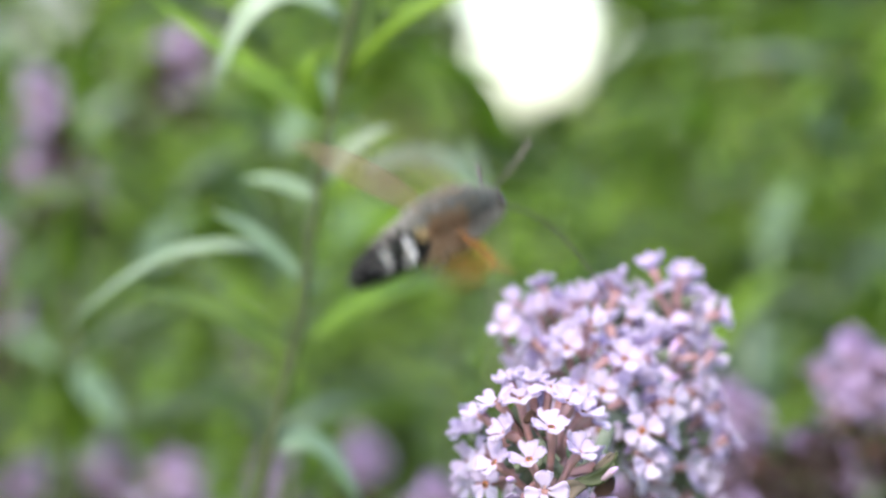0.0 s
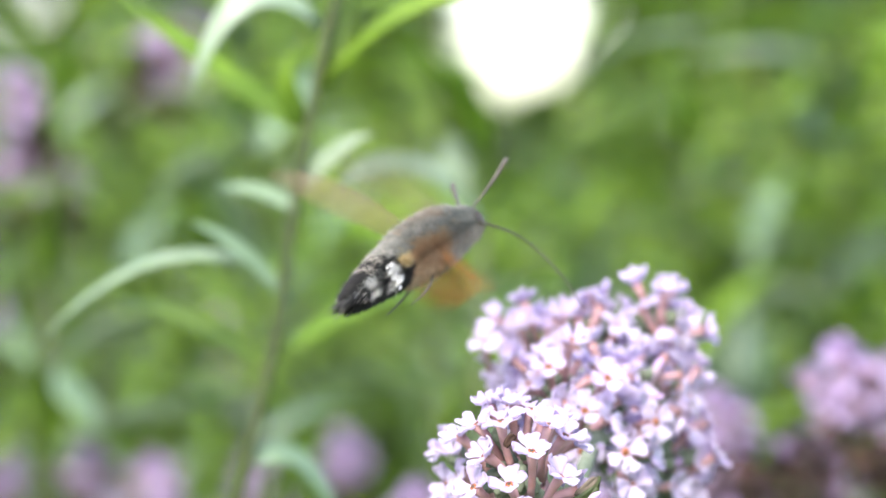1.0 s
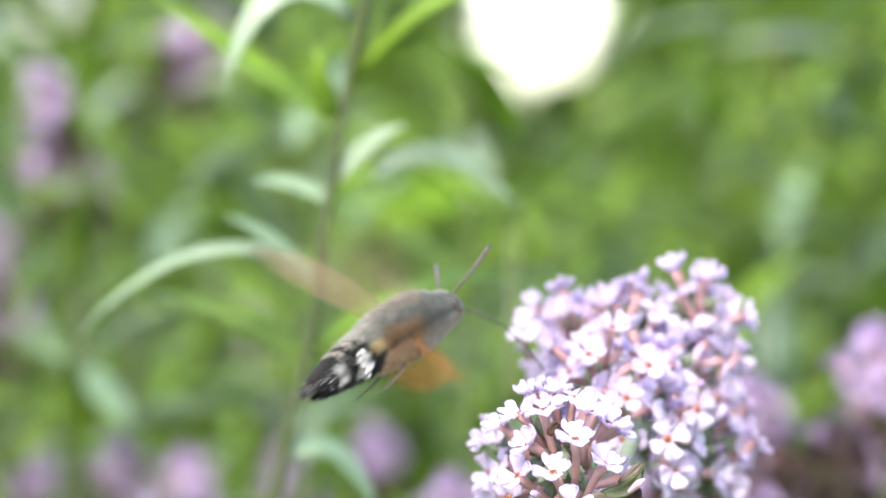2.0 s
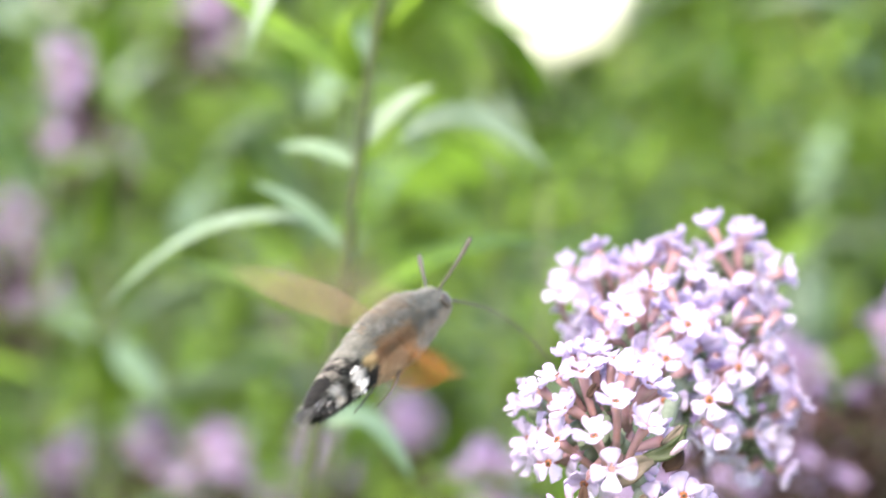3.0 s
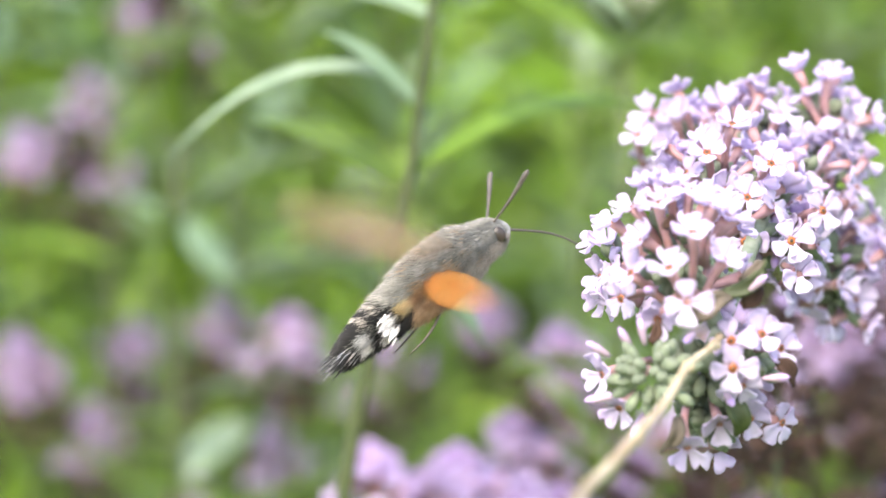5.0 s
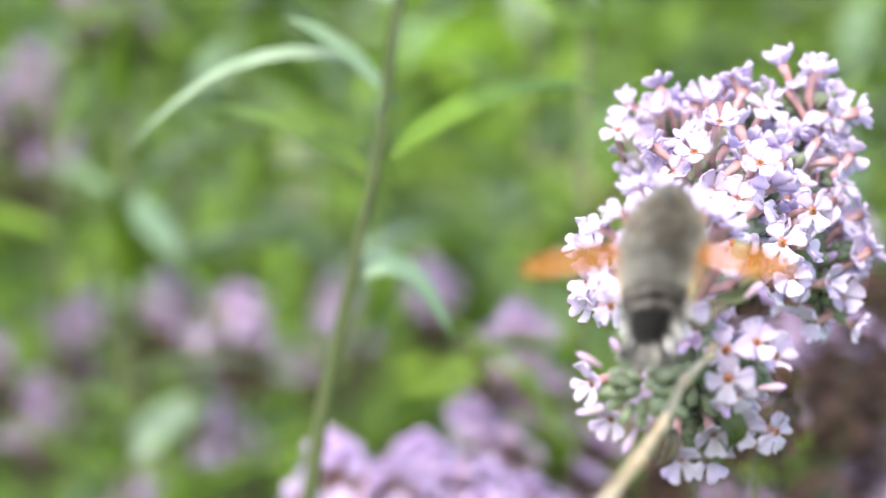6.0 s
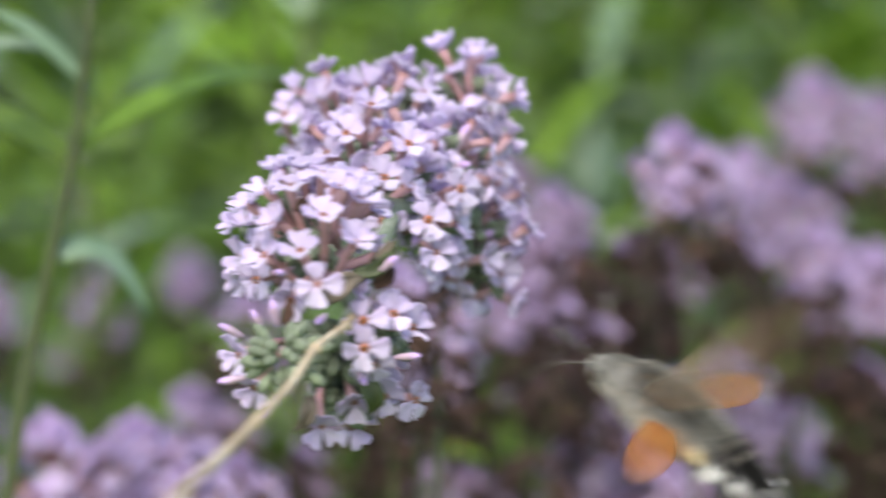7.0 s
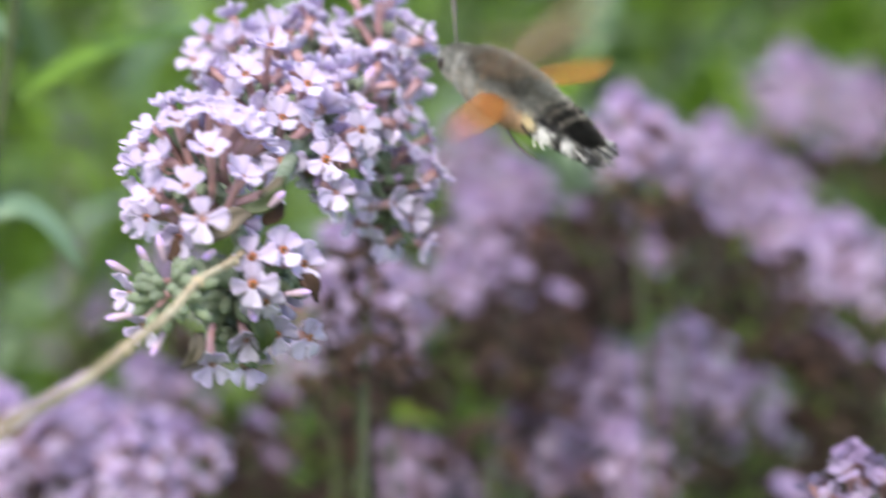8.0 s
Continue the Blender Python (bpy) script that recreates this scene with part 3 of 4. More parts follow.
def bush_shoot(x, y, top, lean, leaf_size=1.0):
    """An upright shoot from the ground with pairs of leaves."""
    ob = tagged(new("bush_shoot"), "tall green butterfly-bush shoot with narrow leaves", "plant", "shoots of the bush")
    foot = Vector((x - lean * 0.5, y, -0.02))
    head = Vector((x + lean, y + rng.uniform(-0.05, 0.05), top))
    line = spline([foot, foot.lerp(head, 0.5) + Vector((lean * 0.2, 0, 0)), head], 8)
    if not any(in_gap(p, 0.08) for p in line):
        bm = bmesh.new()
        tube(bm, line, [0.0030, 0.0020, 0.0005], 6)
        part("stem", bm, STEM, ob)
    else:
        keep = [p for p in line if not in_gap(p, 0.08)]
        bm = bmesh.new()
        tube(bm, keep, [0.0028, 0.0018, 0.0012], 6)
        part("stem", bm, STEM, ob)
    span = (head - foot).length
    step, z = 0.032 * leaf_size, 0.45
    turn = rng.uniform(0, 3)
    while z < span:
        p = foot.lerp(head, z / span)
        turn += math.pi / 2 + rng.uniform(-0.4, 0.4)
        for side in (0, math.pi):
            a = turn + side
            rise = rng.uniform(0.0, 0.9)
            m = Matrix.Translation(p) @ Matrix.Rotation(a, 4, "Z") @ Matrix.Rotation(rise, 4, "X") @ Matrix.Rotation(rng.uniform(-0.4, 0.4), 4, "Y")
            k = rng.choice((0, 0, 1, 1, 2, 2, 3, 4, 5, 6))
            s = rng.uniform(0.75, 1.1) * leaf_size
            ends = [m @ (Vector((0, q, q * 0.1)) * s) for q in (0.02, 0.045, 0.07, 0.1)]
            low = p.z < 0.97 and p.y < 1.3 and p.x < 0.03 and rng.random() < 0.4
            if low or any(in_gap(q, 0.1) for q in ends) or min(q.y for q in ends) < 0.82:
                continue
            leaf = new("leaf", LOOSE[k])
            leaf.parent, leaf.matrix_basis = ob, m @ Matrix.Scale(s, 4)
        z += step * rng.uniform(0.8, 1.4)
    return ob


for k in range(44):
    y = 0.85 + 1.6 * (k / 44) ** 1.2
    x = rng.uniform(-0.36, 0.36) * (y + 0.1)
    bush_shoot(x, y * 1.87, 1.0 + y * rng.uniform(-0.02, 0.17), rng.uniform(-0.06, 0.06))


for x, y, top, lean in ((0.065, 1.05, 1.03, 0.03), (0.10, 1.12, 1.06, -0.02), (0.125, 1.0, 1.05, 0.02), (0.15, 1.2, 1.07, -0.04), (0.085, 1.3, 1.02, 0.05), (0.17, 1.1, 1.03, 0.0), (0.19, 1.3, 1.06, 0.02),
                        (0.04, 1.25, 0.99, 0.03), (-0.10, 1.15, 1.05, 0.02), (-0.13, 1.3, 1.06, -0.02), (-0.07, 1.2, 1.06, 0.03), (-0.045, 1.35, 1.07, -0.02), (0.0, 1.3, 1.0, 0.02), (-0.02, 1.2, 0.97, -0.03), (0.02, 1.15, 0.94, 0.02), (-0.16, 1.1, 1.0, 0.01)):
    bush_shoot(x * 1.42, y * 1.42, 1.0 + (top - 1.0) * 1.42, lean, 0.85)
for k in range(15):
    y = rng.uniform(1.3, 1.7)
    bush_shoot((0.02 + 0.20 * (k + rng.random()) / 15) * y, y, 1.0 + rng.uniform(0.0, 0.11) * y, rng.uniform(-0.05, 0.05), 0.72)
# Nearer, smaller-leaved side shoots.
for k in range(10):
    y = rng.uniform(1.0, 1.45)
    bush_shoot((-0.135 + 0.165 * (k + rng.random()) / 10) * y - 0.01, y, 1.0 + rng.uniform(-0.05, 0.10) * y, rng.uniform(-0.03, 0.03), 0.62)


def bare_stem(points, label):
    ob = tagged(new("thin_stem"), label, "plant")
    bm = bmesh.new()
    tube(bm, spline(points, 5), [0.0022, 0.0019, 0.0014], 6)
    part("stem", bm, OLIVE, ob)
    for k in range(6):
        p = Vector(points[2]).lerp(Vector(points[-1]), k / 6)
        part("leaf", leaf_between(p, p + Vector((rng.uniform(-0.05, 0.05), rng.uniform(-0.03, 0.03), rng.uniform(0.0, 0.05))), (0, 0, 0.008), 0.009), LEAF, ob)


bare_stem([(0.26, 1.78, 0.0), (0.22, 1.77, 0.6), (0.1923, 1.7486, 0.9036), (0.1821, 1.7497, 0.9672), (0.1566, 1.7508, 1.0308), (0.1274, 1.7519, 1.0918)], "thin yellow-olive stem leaning through the shoots")
bare_stem([(0.20, 1.83, 0.0), (0.19, 1.82, 0.6), (0.1716, 1.7985, 0.9009), (0.1781, 1.7997, 0.9663), (0.1951, 1.8011, 1.0500), (0.2056, 1.8020, 1.0997)], "thin yellow-olive stem leaning through the shoots")


# ---- flower spikes behind ----
def floret_cluster(bm, place, way, size, r):
    """A coarse four-lobed floret."""
    turn = frame_on(way)
    for k in range(4):
        a = k * math.pi / 2 + r.uniform(-0.3, 0.3)
        o, s = Vector((math.cos(a), math.sin(a), 0.25)), Vector((-math.sin(a), math.cos(a), 0))
        q = [place + turn @ (v * size) for v in (o * 0.1, o * 0.6 + s * 0.45, o * 1.05 + s * 0.2, o * 1.05 - s * 0.2, o * 0.6 - s * 0.45)]
        bm.faces.new([bm.verts.new(v) for v in q])
    back = [place + turn @ (Vector(v) * size) for v in ((0.2, 0.2, 0), (-0.25, 0.1, 0), (0, -0.25, 0), (0, 0, -2.2))]
    a, b, c, d = [bm.verts.new(v) for v in back]
    for f in ((a, b, d), (b, c, d), (c, a, d)):
        bm.faces.new(f).material_index = 1


def far_panicle(tilt, turn, length, radius, dry, seed):
    """A spike at the end of a long stem; dry: the share of it, from below, that has withered."""
    r = random.Random(seed)
    ob = tagged(new("distant_panicle"), "lilac butterfly-bush spike, its lower florets withered brown", "flower", "flower spikes of the bush")
    way = Vector((math.sin(tilt) * math.cos(turn), math.sin(tilt) * math.sin(turn), math.cos(tilt)))
    side = frame_on(way)
    fresh, brown = bmesh.new(), bmesh.new()
    n = int(110 * length / 0.06)
    for k in range(n):
        s, a = r.random(), r.uniform(0, 2 * math.pi)
        radial = side @ Vector((math.cos(a), math.sin(a), 0))
        g = radius * (0.75 + 0.4 * math.sin(math.pi * min(1, 0.25 + s * 0.75))) * (1 if s < 0.8 else 1 - 0.7 * (s - 0.8) / 0.2) * r.uniform(0.75, 1.08) * (1 + 0.15 * math.sin(25 * s) + 0.95 * noise.noise(radial * 2.6 + Vector((0, 0, 5 * s + seed))))
        p = way * (s * length) + radial * g
        w = radial + way * (0.2 + s) + Vector((r.gauss(0, 0.3), r.gauss(0, 0.3), r.gauss(0, 0.3)))
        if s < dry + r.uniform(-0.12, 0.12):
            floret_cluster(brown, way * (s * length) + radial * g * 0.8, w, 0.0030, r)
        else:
            # Every third fresh floret gets a dark one beneath, as painted gap shade.
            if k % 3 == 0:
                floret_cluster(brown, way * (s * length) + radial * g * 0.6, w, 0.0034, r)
            floret_cluster(fresh, p, w, r.uniform(0.0036, 0.0054), r)
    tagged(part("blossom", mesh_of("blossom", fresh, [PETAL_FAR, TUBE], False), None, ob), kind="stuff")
    tagged(part("withered_blossom", mesh_of("withered_blossom", brown, [DRY_SHADED, DRY_SHADED], False), None, ob, "brown dried florets, and inner dark ones painting shaded gaps"), kind="stuff")
    stem = bmesh.new()
    tube(stem, spline([way * length * 0.95, way * length * 0.4, Vector((0, 0, -0.01)), way * -0.06 + Vector((0, 0.01, -0.10)), Vector((0.01, 0.03, -0.45)), Vector((0.02, 0.04, -1.7))], 5), [0.0006, 0.0009, 0.0010, 0.0012, 0.0018, 0.003], 6)
    part("stem", stem, STEM, ob)
    return ob


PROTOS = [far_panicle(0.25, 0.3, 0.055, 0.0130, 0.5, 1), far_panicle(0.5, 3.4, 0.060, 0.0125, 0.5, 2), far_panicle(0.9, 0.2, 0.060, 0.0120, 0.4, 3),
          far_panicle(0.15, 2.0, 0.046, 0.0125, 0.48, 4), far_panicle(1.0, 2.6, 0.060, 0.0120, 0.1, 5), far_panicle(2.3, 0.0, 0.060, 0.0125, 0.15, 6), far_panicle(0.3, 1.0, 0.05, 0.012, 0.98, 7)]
RISE = [0.053, 0.053, 0.037, 0.045, 0.032, 0.0, 0.048]
def spike(top, kind, turn, size):
    """A spike with its top (the drooping kind: its foot) at a place."""
    copy_thing(PROTOS[kind], Matrix.Translation(Vector(top) - Vector((0, 0, RISE[kind] * size))) @ Matrix.Rotation(radians(turn), 4, "Z") @ Matrix.Scale(size, 4))
    if top[1] > 0.9 and kind != 6 and rng.random() < 0.6:
        # A lesser, often withered spike stands close by.
        lesser = rng.choice((3, 6, 6, 6))
        beside = Vector(top) + Vector((rng.uniform(-0.016, 0.016), rng.uniform(-0.015, 0.015), -rng.uniform(0.006, 0.02)))
        copy_thing(PROTOS[lesser], Matrix.Translation(beside - Vector((0, 0, RISE[lesser] * size * 0.7))) @ Matrix.Rotation(radians(turn + 120), 4, "Z") @ Matrix.Scale(size * 0.7, 4))


# Spikes low and far at the left of the moth.
spike((-0.1228, 1.3339, 1.0389), 1, 0, 0.64)
spike((-0.1335, 1.3335, 1.0157), 3, 40, 0.71)
spike((-0.1204, 1.5824, 1.0668), 2, 10, 0.71)
spike((-0.1085, 1.6633, 1.0582), 3, 10, 0.71)
spike((-0.1427, 1.2520, 0.9874), 3, 80, 0.64)
spike((-0.1573, 1.4066, 0.9634), 3, 0, 0.71)
spike((-0.0952, 1.1708, 0.9227), 3, 20, 0.61)
spike((-0.0736, 1.1268, 0.9215), 3, 120, 0.61)
spike((-0.0237, 1.4056, 0.9092), 3, 0, 0.57)
spike((-0.1349, 1.2636, 0.9101), 3, 0, 0.57)
spike((-0.0541, 1.3315, 0.9024), 3, 200, 0.57)
spike((-0.0955, 1.9952, 0.9365), 3, 0, 0.64)
spike((-0.0985, 2.1563, 0.8843), 3, 0, 0.71)
spike((0.0777, 0.9973, 0.9494), 3, 0, 0.57)
spike((0.0860, 0.9601, 0.9373), 6, 150, 0.64)
spike((0.0806, 0.9971, 0.9392), 6, 10, 0.57)
spike((-0.1591, 1.2097, 0.9095), 3, 30, 0.64)
spike((-0.1534, 1.3448, 0.8780), 3, 0, 0.64)
spike((-0.1080, 1.5007, 0.8661), 3, 60, 0.64)
spike((-0.0555, 1.4224, 0.9051), 3, 60, 0.57)
spike((-0.0260, 1.5043, 0.9073), 3, 60, 0.57)
spike((0.0015, 1.0151, 0.9232), 3, 0, 0.57)
spike((0.0837, 0.9491, 0.9394), 6, 0, 0.70)
spike((0.0961, 0.9491, 0.9422), 6, 60, 0.65)
# The bank of spikes beyond the panicle.
spike((0.0986, 0.9000, 0.9659), 3, 0, 0.66)
spike((0.1075, 0.9150, 0.9600), 3, 70, 0.60)
spike((0.1401, 1.1200, 0.9553), 3, 100, 0.70)
spike((0.1492, 1.1044, 0.9477), 3, 0, 0.86)
spike((0.1578, 1.0874, 0.9343), 3, 40, 0.74)
spike((0.1708, 1.0717, 0.9287), 3, 80, 0.90)
spike((0.1832, 1.2921, 0.9731), 3, 0, 0.94)
spike((0.2165, 1.3689, 0.9647), 3, 0, 0.94)
spike((0.1142, 1.0575, 0.9326), 3, 30, 0.58)
spike((0.0699, 1.0830, 0.9565), 3, 20, 0.70)
spike((0.0705, 0.9970, 0.9402), 3, 20, 0.82)
spike((0.0463, 0.9649, 0.9278), 3, 30, 0.86)
spike((0.0380, 0.9497, 0.9195), 3, 70, 0.78)
spike((0.0988, 0.9554, 0.9073), 3, 40, 0.85)
spike((0.1168, 0.9621, 0.9105), 3, 100, 0.77)
spike((0.0492, 0.9479, 0.8904), 3, 0, 0.78)
spike((0.0606, 0.9781, 0.8805), 3, 50, 0.70)
spike((0.1231, 0.9954, 0.9385), 6, 40, 0.70)
spike((0.0995, 0.9960, 0.9362), 6, 0, 0.62)
spike((0.1539, 0.9690, 0.9093), 6, 70, 0.86)
spike((0.1467, 0.9770, 0.9047), 6, 0, 0.86)
spike((0.0784, 0.9177, 0.9221), 6, 10, 0.62)
spike((0.0677, 0.9023, 0.9282), 6, 0, 0.55)
spike((0.1404, 0.9784, 0.9293), 6, 0, 0.62)
spike((0.0166, 0.9442, 0.8980), 6, 30, 0.90)
spike((0.0267, 0.9934, 0.8879), 6, 0, 0.90)
spike((0.1253, 0.8980, 0.8786), 6, 0, 0.78)
spike((0.1126, 0.6388, 0.9135), 3, 0, 0.50)
spike((-0.0070, 0.7909, 0.9045), 3, 100, 0.60)
spike((0.0013, 0.8286, 0.9017), 3, 0, 0.58)
spike((-0.0238, 0.8474, 0.9039), 3, 60, 0.62)
spike((-0.0388, 0.8852, 0.8909), 3, 60, 0.65)
spike((-0.0163, 0.8346, 0.8934), 6, 60, 0.70)
spike((0.0086, 0.9397, 0.8842), 6, 0, 0.86)
spike((-0.0259, 0.8249, 0.8935), 6, 20, 0.60)
spike((0.1195, 0.9733, 0.9347), 6, 0, 0.60)
spike((0.0986, 0.9738, 0.9337), 6, 50, 0.55)
spike((0.1326, 0.9825, 0.9265), 6, 20, 0.60)
spike((0.0815, 0.9634, 0.9165), 6, 0, 0.60)
spike((0.1507, 0.9709, 0.9065), 6, 80, 0.70)
spike((0.1615, 0.9803, 0.9001), 6, 0, 0.70)
spike((0.0754, 0.9950, 0.9436), 6, 0, 0.50)
spike((0.0322, 0.9436, 0.8965), 6, 0, 0.60)
spike((0.0124, 0.8941, 0.8964), 6, 30, 0.60)
spike((0.1647, 1.1430, 0.9480), 6, 0, 0.70)
spike((0.0916, 0.9484, 0.9040), 3, 0, 0.77)
spike((0.0769, 0.9223, 0.8949), 3, 80, 0.68)
spike((0.0998, 0.9214, 0.8894), 3, 30, 0.72)
# Spikes close behind the foot of the panicle.
spike((0.0358, 0.8200, 0.9413), 3, 40, 0.60)
spike((0.0430, 0.8600, 0.9315), 3, 90, 0.62)
spike((0.0362, 0.7200, 0.9460), 6, 20, 0.56)
spike((0.0305, 0.8000, 0.9318), 3, 130, 0.55)
# A lower row in front of the bank.
spike((0.1155, 1.0600, 0.8950), 3, 10, 0.80)
spike((0.1311, 1.0800, 0.8955), 3, 80, 0.86)
spike((0.1385, 1.0500, 0.8910), 3, 150, 0.78)
# Spikes among the leafy shoots.
spike((-0.1535, 1.1819, 0.9079), 3, 0, 0.65)
spike((-0.0825, 1.2635, 0.9132), 3, 90, 0.6)
spike((-0.1578, 1.2142, 0.9718), 3, 40, 0.6)
# Spikes half hidden low among the shoots.
spike((-0.1508, 1.3000, 0.8758), 3, 60, 0.62)
spike((-0.0893, 1.2500, 0.8766), 3, 175, 0.62)
spike((-0.1584, 1.5000, 0.8968), 3, 10, 0.62)
spike((-0.1083, 1.2000, 0.8667), 3, 130, 0.62)
spike((-0.0732, 1.6000, 0.8718), 3, 140, 0.62)
# Spikes close under the panicle.
spike((-0.0341, 0.8556, 0.9067), 3, 60, 0.92)
spike((-0.0179, 0.8687, 0.9053), 3, 30, 0.77)
spike((-0.0081, 0.9220, 0.9073), 3, 20, 0.77)
spike((0.0053, 1.1183, 0.9027), 3, 20, 0.95)
spike((-0.0096, 0.8685, 0.8993), 6, 30, 0.82)
spike((0.0636, 0.9068, 0.9234), 6, 10, 0.87)
spike((0.0932, 1.1021, 0.9174), 3, 0, 1.01)
for n, proto in enumerate(PROTOS):
    proto.location = (0.6 + 0.12 * n, 1.6, 1.0)

# Green shoots that stand in a gap of the bank.
bush_shoot(0.1406, 1.1600, 0.9015, 0.0, 0.62)
bush_shoot(0.1520, 1.2000, 0.8961, 0.0, 0.62)
bush_shoot(0.1341, 1.1800, 0.8928, 0.0, 0.62)

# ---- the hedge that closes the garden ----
def hedge(name, count, y0, y1, half, top, size, label, low=0.0, mat=HEDGE_AND_SHADE, middle=0.0):
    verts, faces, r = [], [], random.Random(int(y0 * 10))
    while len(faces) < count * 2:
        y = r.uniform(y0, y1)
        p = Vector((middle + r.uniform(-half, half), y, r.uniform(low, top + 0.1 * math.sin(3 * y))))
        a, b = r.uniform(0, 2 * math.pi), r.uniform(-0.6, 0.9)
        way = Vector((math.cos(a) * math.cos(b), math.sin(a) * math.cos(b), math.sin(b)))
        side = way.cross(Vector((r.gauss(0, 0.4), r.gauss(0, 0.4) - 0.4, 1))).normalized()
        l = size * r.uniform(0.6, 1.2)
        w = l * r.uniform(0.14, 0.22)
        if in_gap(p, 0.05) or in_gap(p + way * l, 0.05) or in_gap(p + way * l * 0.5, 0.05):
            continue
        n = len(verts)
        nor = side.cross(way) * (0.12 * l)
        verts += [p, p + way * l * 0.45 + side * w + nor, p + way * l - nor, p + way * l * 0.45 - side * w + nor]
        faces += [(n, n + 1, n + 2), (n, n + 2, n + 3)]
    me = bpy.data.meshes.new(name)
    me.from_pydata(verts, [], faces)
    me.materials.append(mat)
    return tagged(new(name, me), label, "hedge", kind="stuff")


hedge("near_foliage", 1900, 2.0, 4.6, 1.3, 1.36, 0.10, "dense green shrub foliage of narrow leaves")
# Added sparse dark leaves: they paint the shade gaps, no plant of their own.
hedge("shrub", 75, 4.7, 5.0, 0.34, 1.32, 0.13, "near-black leaves added as painted shade behind the shoots", 1.02, SHADE_LEAF, -0.12)
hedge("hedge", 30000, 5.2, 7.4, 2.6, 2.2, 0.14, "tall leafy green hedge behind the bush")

# ---- the hawk-moth ----
moth = tagged(new("hummingbird_hawk_moth"), "grey-brown hawk-moth with orange hindwings hovering at flowers", "moth")
MM = 0.0011


def lathe(rows, sides=28):
    """A body round the x axis: rows of x, half width, half height, centre height in millimetres."""
    bm, rings = bmesh.new(), []
    for x, w, h, z in rows:
        rings.append([bm.verts.new((x * MM, w * MM * math.cos(a), (z + h * math.sin(a)) * MM)) for a in (2 * math.pi * j / sides for j in range(sides))])
    for a, b in zip(rings, rings[1:]):
        for j in range(sides):
            bm.faces.new((a[j], a[(j + 1) % sides], b[(j + 1) % sides], b[j]))
    bm.faces.new(rings[0])
    bm.faces.new(rings[-1])
    return bm


def profile(x):
    keys = [(15.7, 0.5, 0.5, 1.3), (15.2, 1.15, 1.25, 1.3), (14.2, 1.8, 1.9, 1.4), (12.8, 2.25, 2.3, 1.45), (11.4, 2.5, 2.5, 1.5), (10.2, 3.0, 2.9, 1.6), (8.0, 3.65, 3.3, 1.5), (5.0, 4.0, 3.4, 1.2),
            (2.0, 3.85, 3.1, 0.9), (-1.0, 3.45, 2.75, 0.6), (-4.0, 3.2, 2.45, 0.2), (-7.0, 2.85, 1.95, -0.3), (-9.5, 2.35, 1.45, -0.8), (-11.0, 1.85, 1.05, -1.1), (-12.0, 1.3, 0.8, -1.3)]
    for (a, *p), (b, *q) in zip(keys, keys[1:]):
        if x >= b:
            u = (x - a) / (b - a)
            return [p[k] + (q[k] - p[k]) * u for k in range(3)]
    return keys[-1][1:]


def body_part(name, x0, x1, mat, label):
    steps = 26
    xs = [x0 + (x1 - x0) * k / steps for k in range(steps + 1)]
    return part(name, lathe([(x, *profile(x)) for x in xs]), mat, moth, label)


def coat(name, x0, x1, mats, count, length, parent, pick, lift=0.35):
    """Short hairs that lie back over the body between two stations."""
    r, verts, faces, index = random.Random(name + str(x0)), [], [], []
    for k in range(count):
        x, a = r.uniform(x0, x1), r.uniform(0, 2 * math.pi)
        w, h, z = profile(x)
        p = Vector((x, w * math.cos(a), z + h * math.sin(a))) * MM
        out = Vector((0, math.cos(a) / w, math.sin(a) / h)).normalized()
        back = Vector((-1, r.gauss(0, 0.18), r.gauss(0, 0.18) - 0.08)).normalized()
        way = (back + out * lift * r.uniform(0.2, 2.2)).normalized()
        side = way.cross(out).normalized() * 0.00003
        l = length * r.uniform(0.6, 1.3) * MM
        n = len(verts)
        verts += [p - side, p + side, p + way * l * 0.6 + side * 0.7 + out * 0.00008, p + way * l]
        faces += [(n, n + 1, n + 2), (n, n + 2, n + 3)]
        index += [pick(x, a, r)] * 2
    me = bpy.data.meshes.new(name)
    me.from_pydata(verts, [], faces)
    for m in mats:
        me.materials.append(m)
    me.polygons.foreach_set("material_index", index)
    ob = new(name, me)
    ob.parent = parent
    return ob


head = body_part("head", 15.7, 11.0, FUR_GREY, "grey furry head with pale underside")
thorax = body_part("thorax", 11.0, 0.5, FUR_GREY, "grey-brown furry thorax")
abdomen = body_part("abdomen", 0.5, -12.0, FUR_BLACK, "dark abdomen with white side tufts")
COATS = [FUR_GREY, FUR_PALE, FUR_TAN, FUR_BLACK, FUR_WHITE, FUR_CREAM]


def thorax_tone(x, a, r):
    low = math.sin(a) + r.gauss(0, 0.1)
    if x < 6.2 + 1.2 * low + r.gauss(0, 0.5) and low < 0.35 + 0.05 * (3 - x):
        return 2
    if low < -0.5:
        return 1 if x > 5 else 2
    patch = noise.noise((x * 0.9, math.cos(a) * 2.2, math.sin(a) * 2.2)) + r.gauss(0, 0.22)
    return 1 if patch > 0.42 else 2 if patch < -0.6 else 3 if r.random() < 0.04 else 0


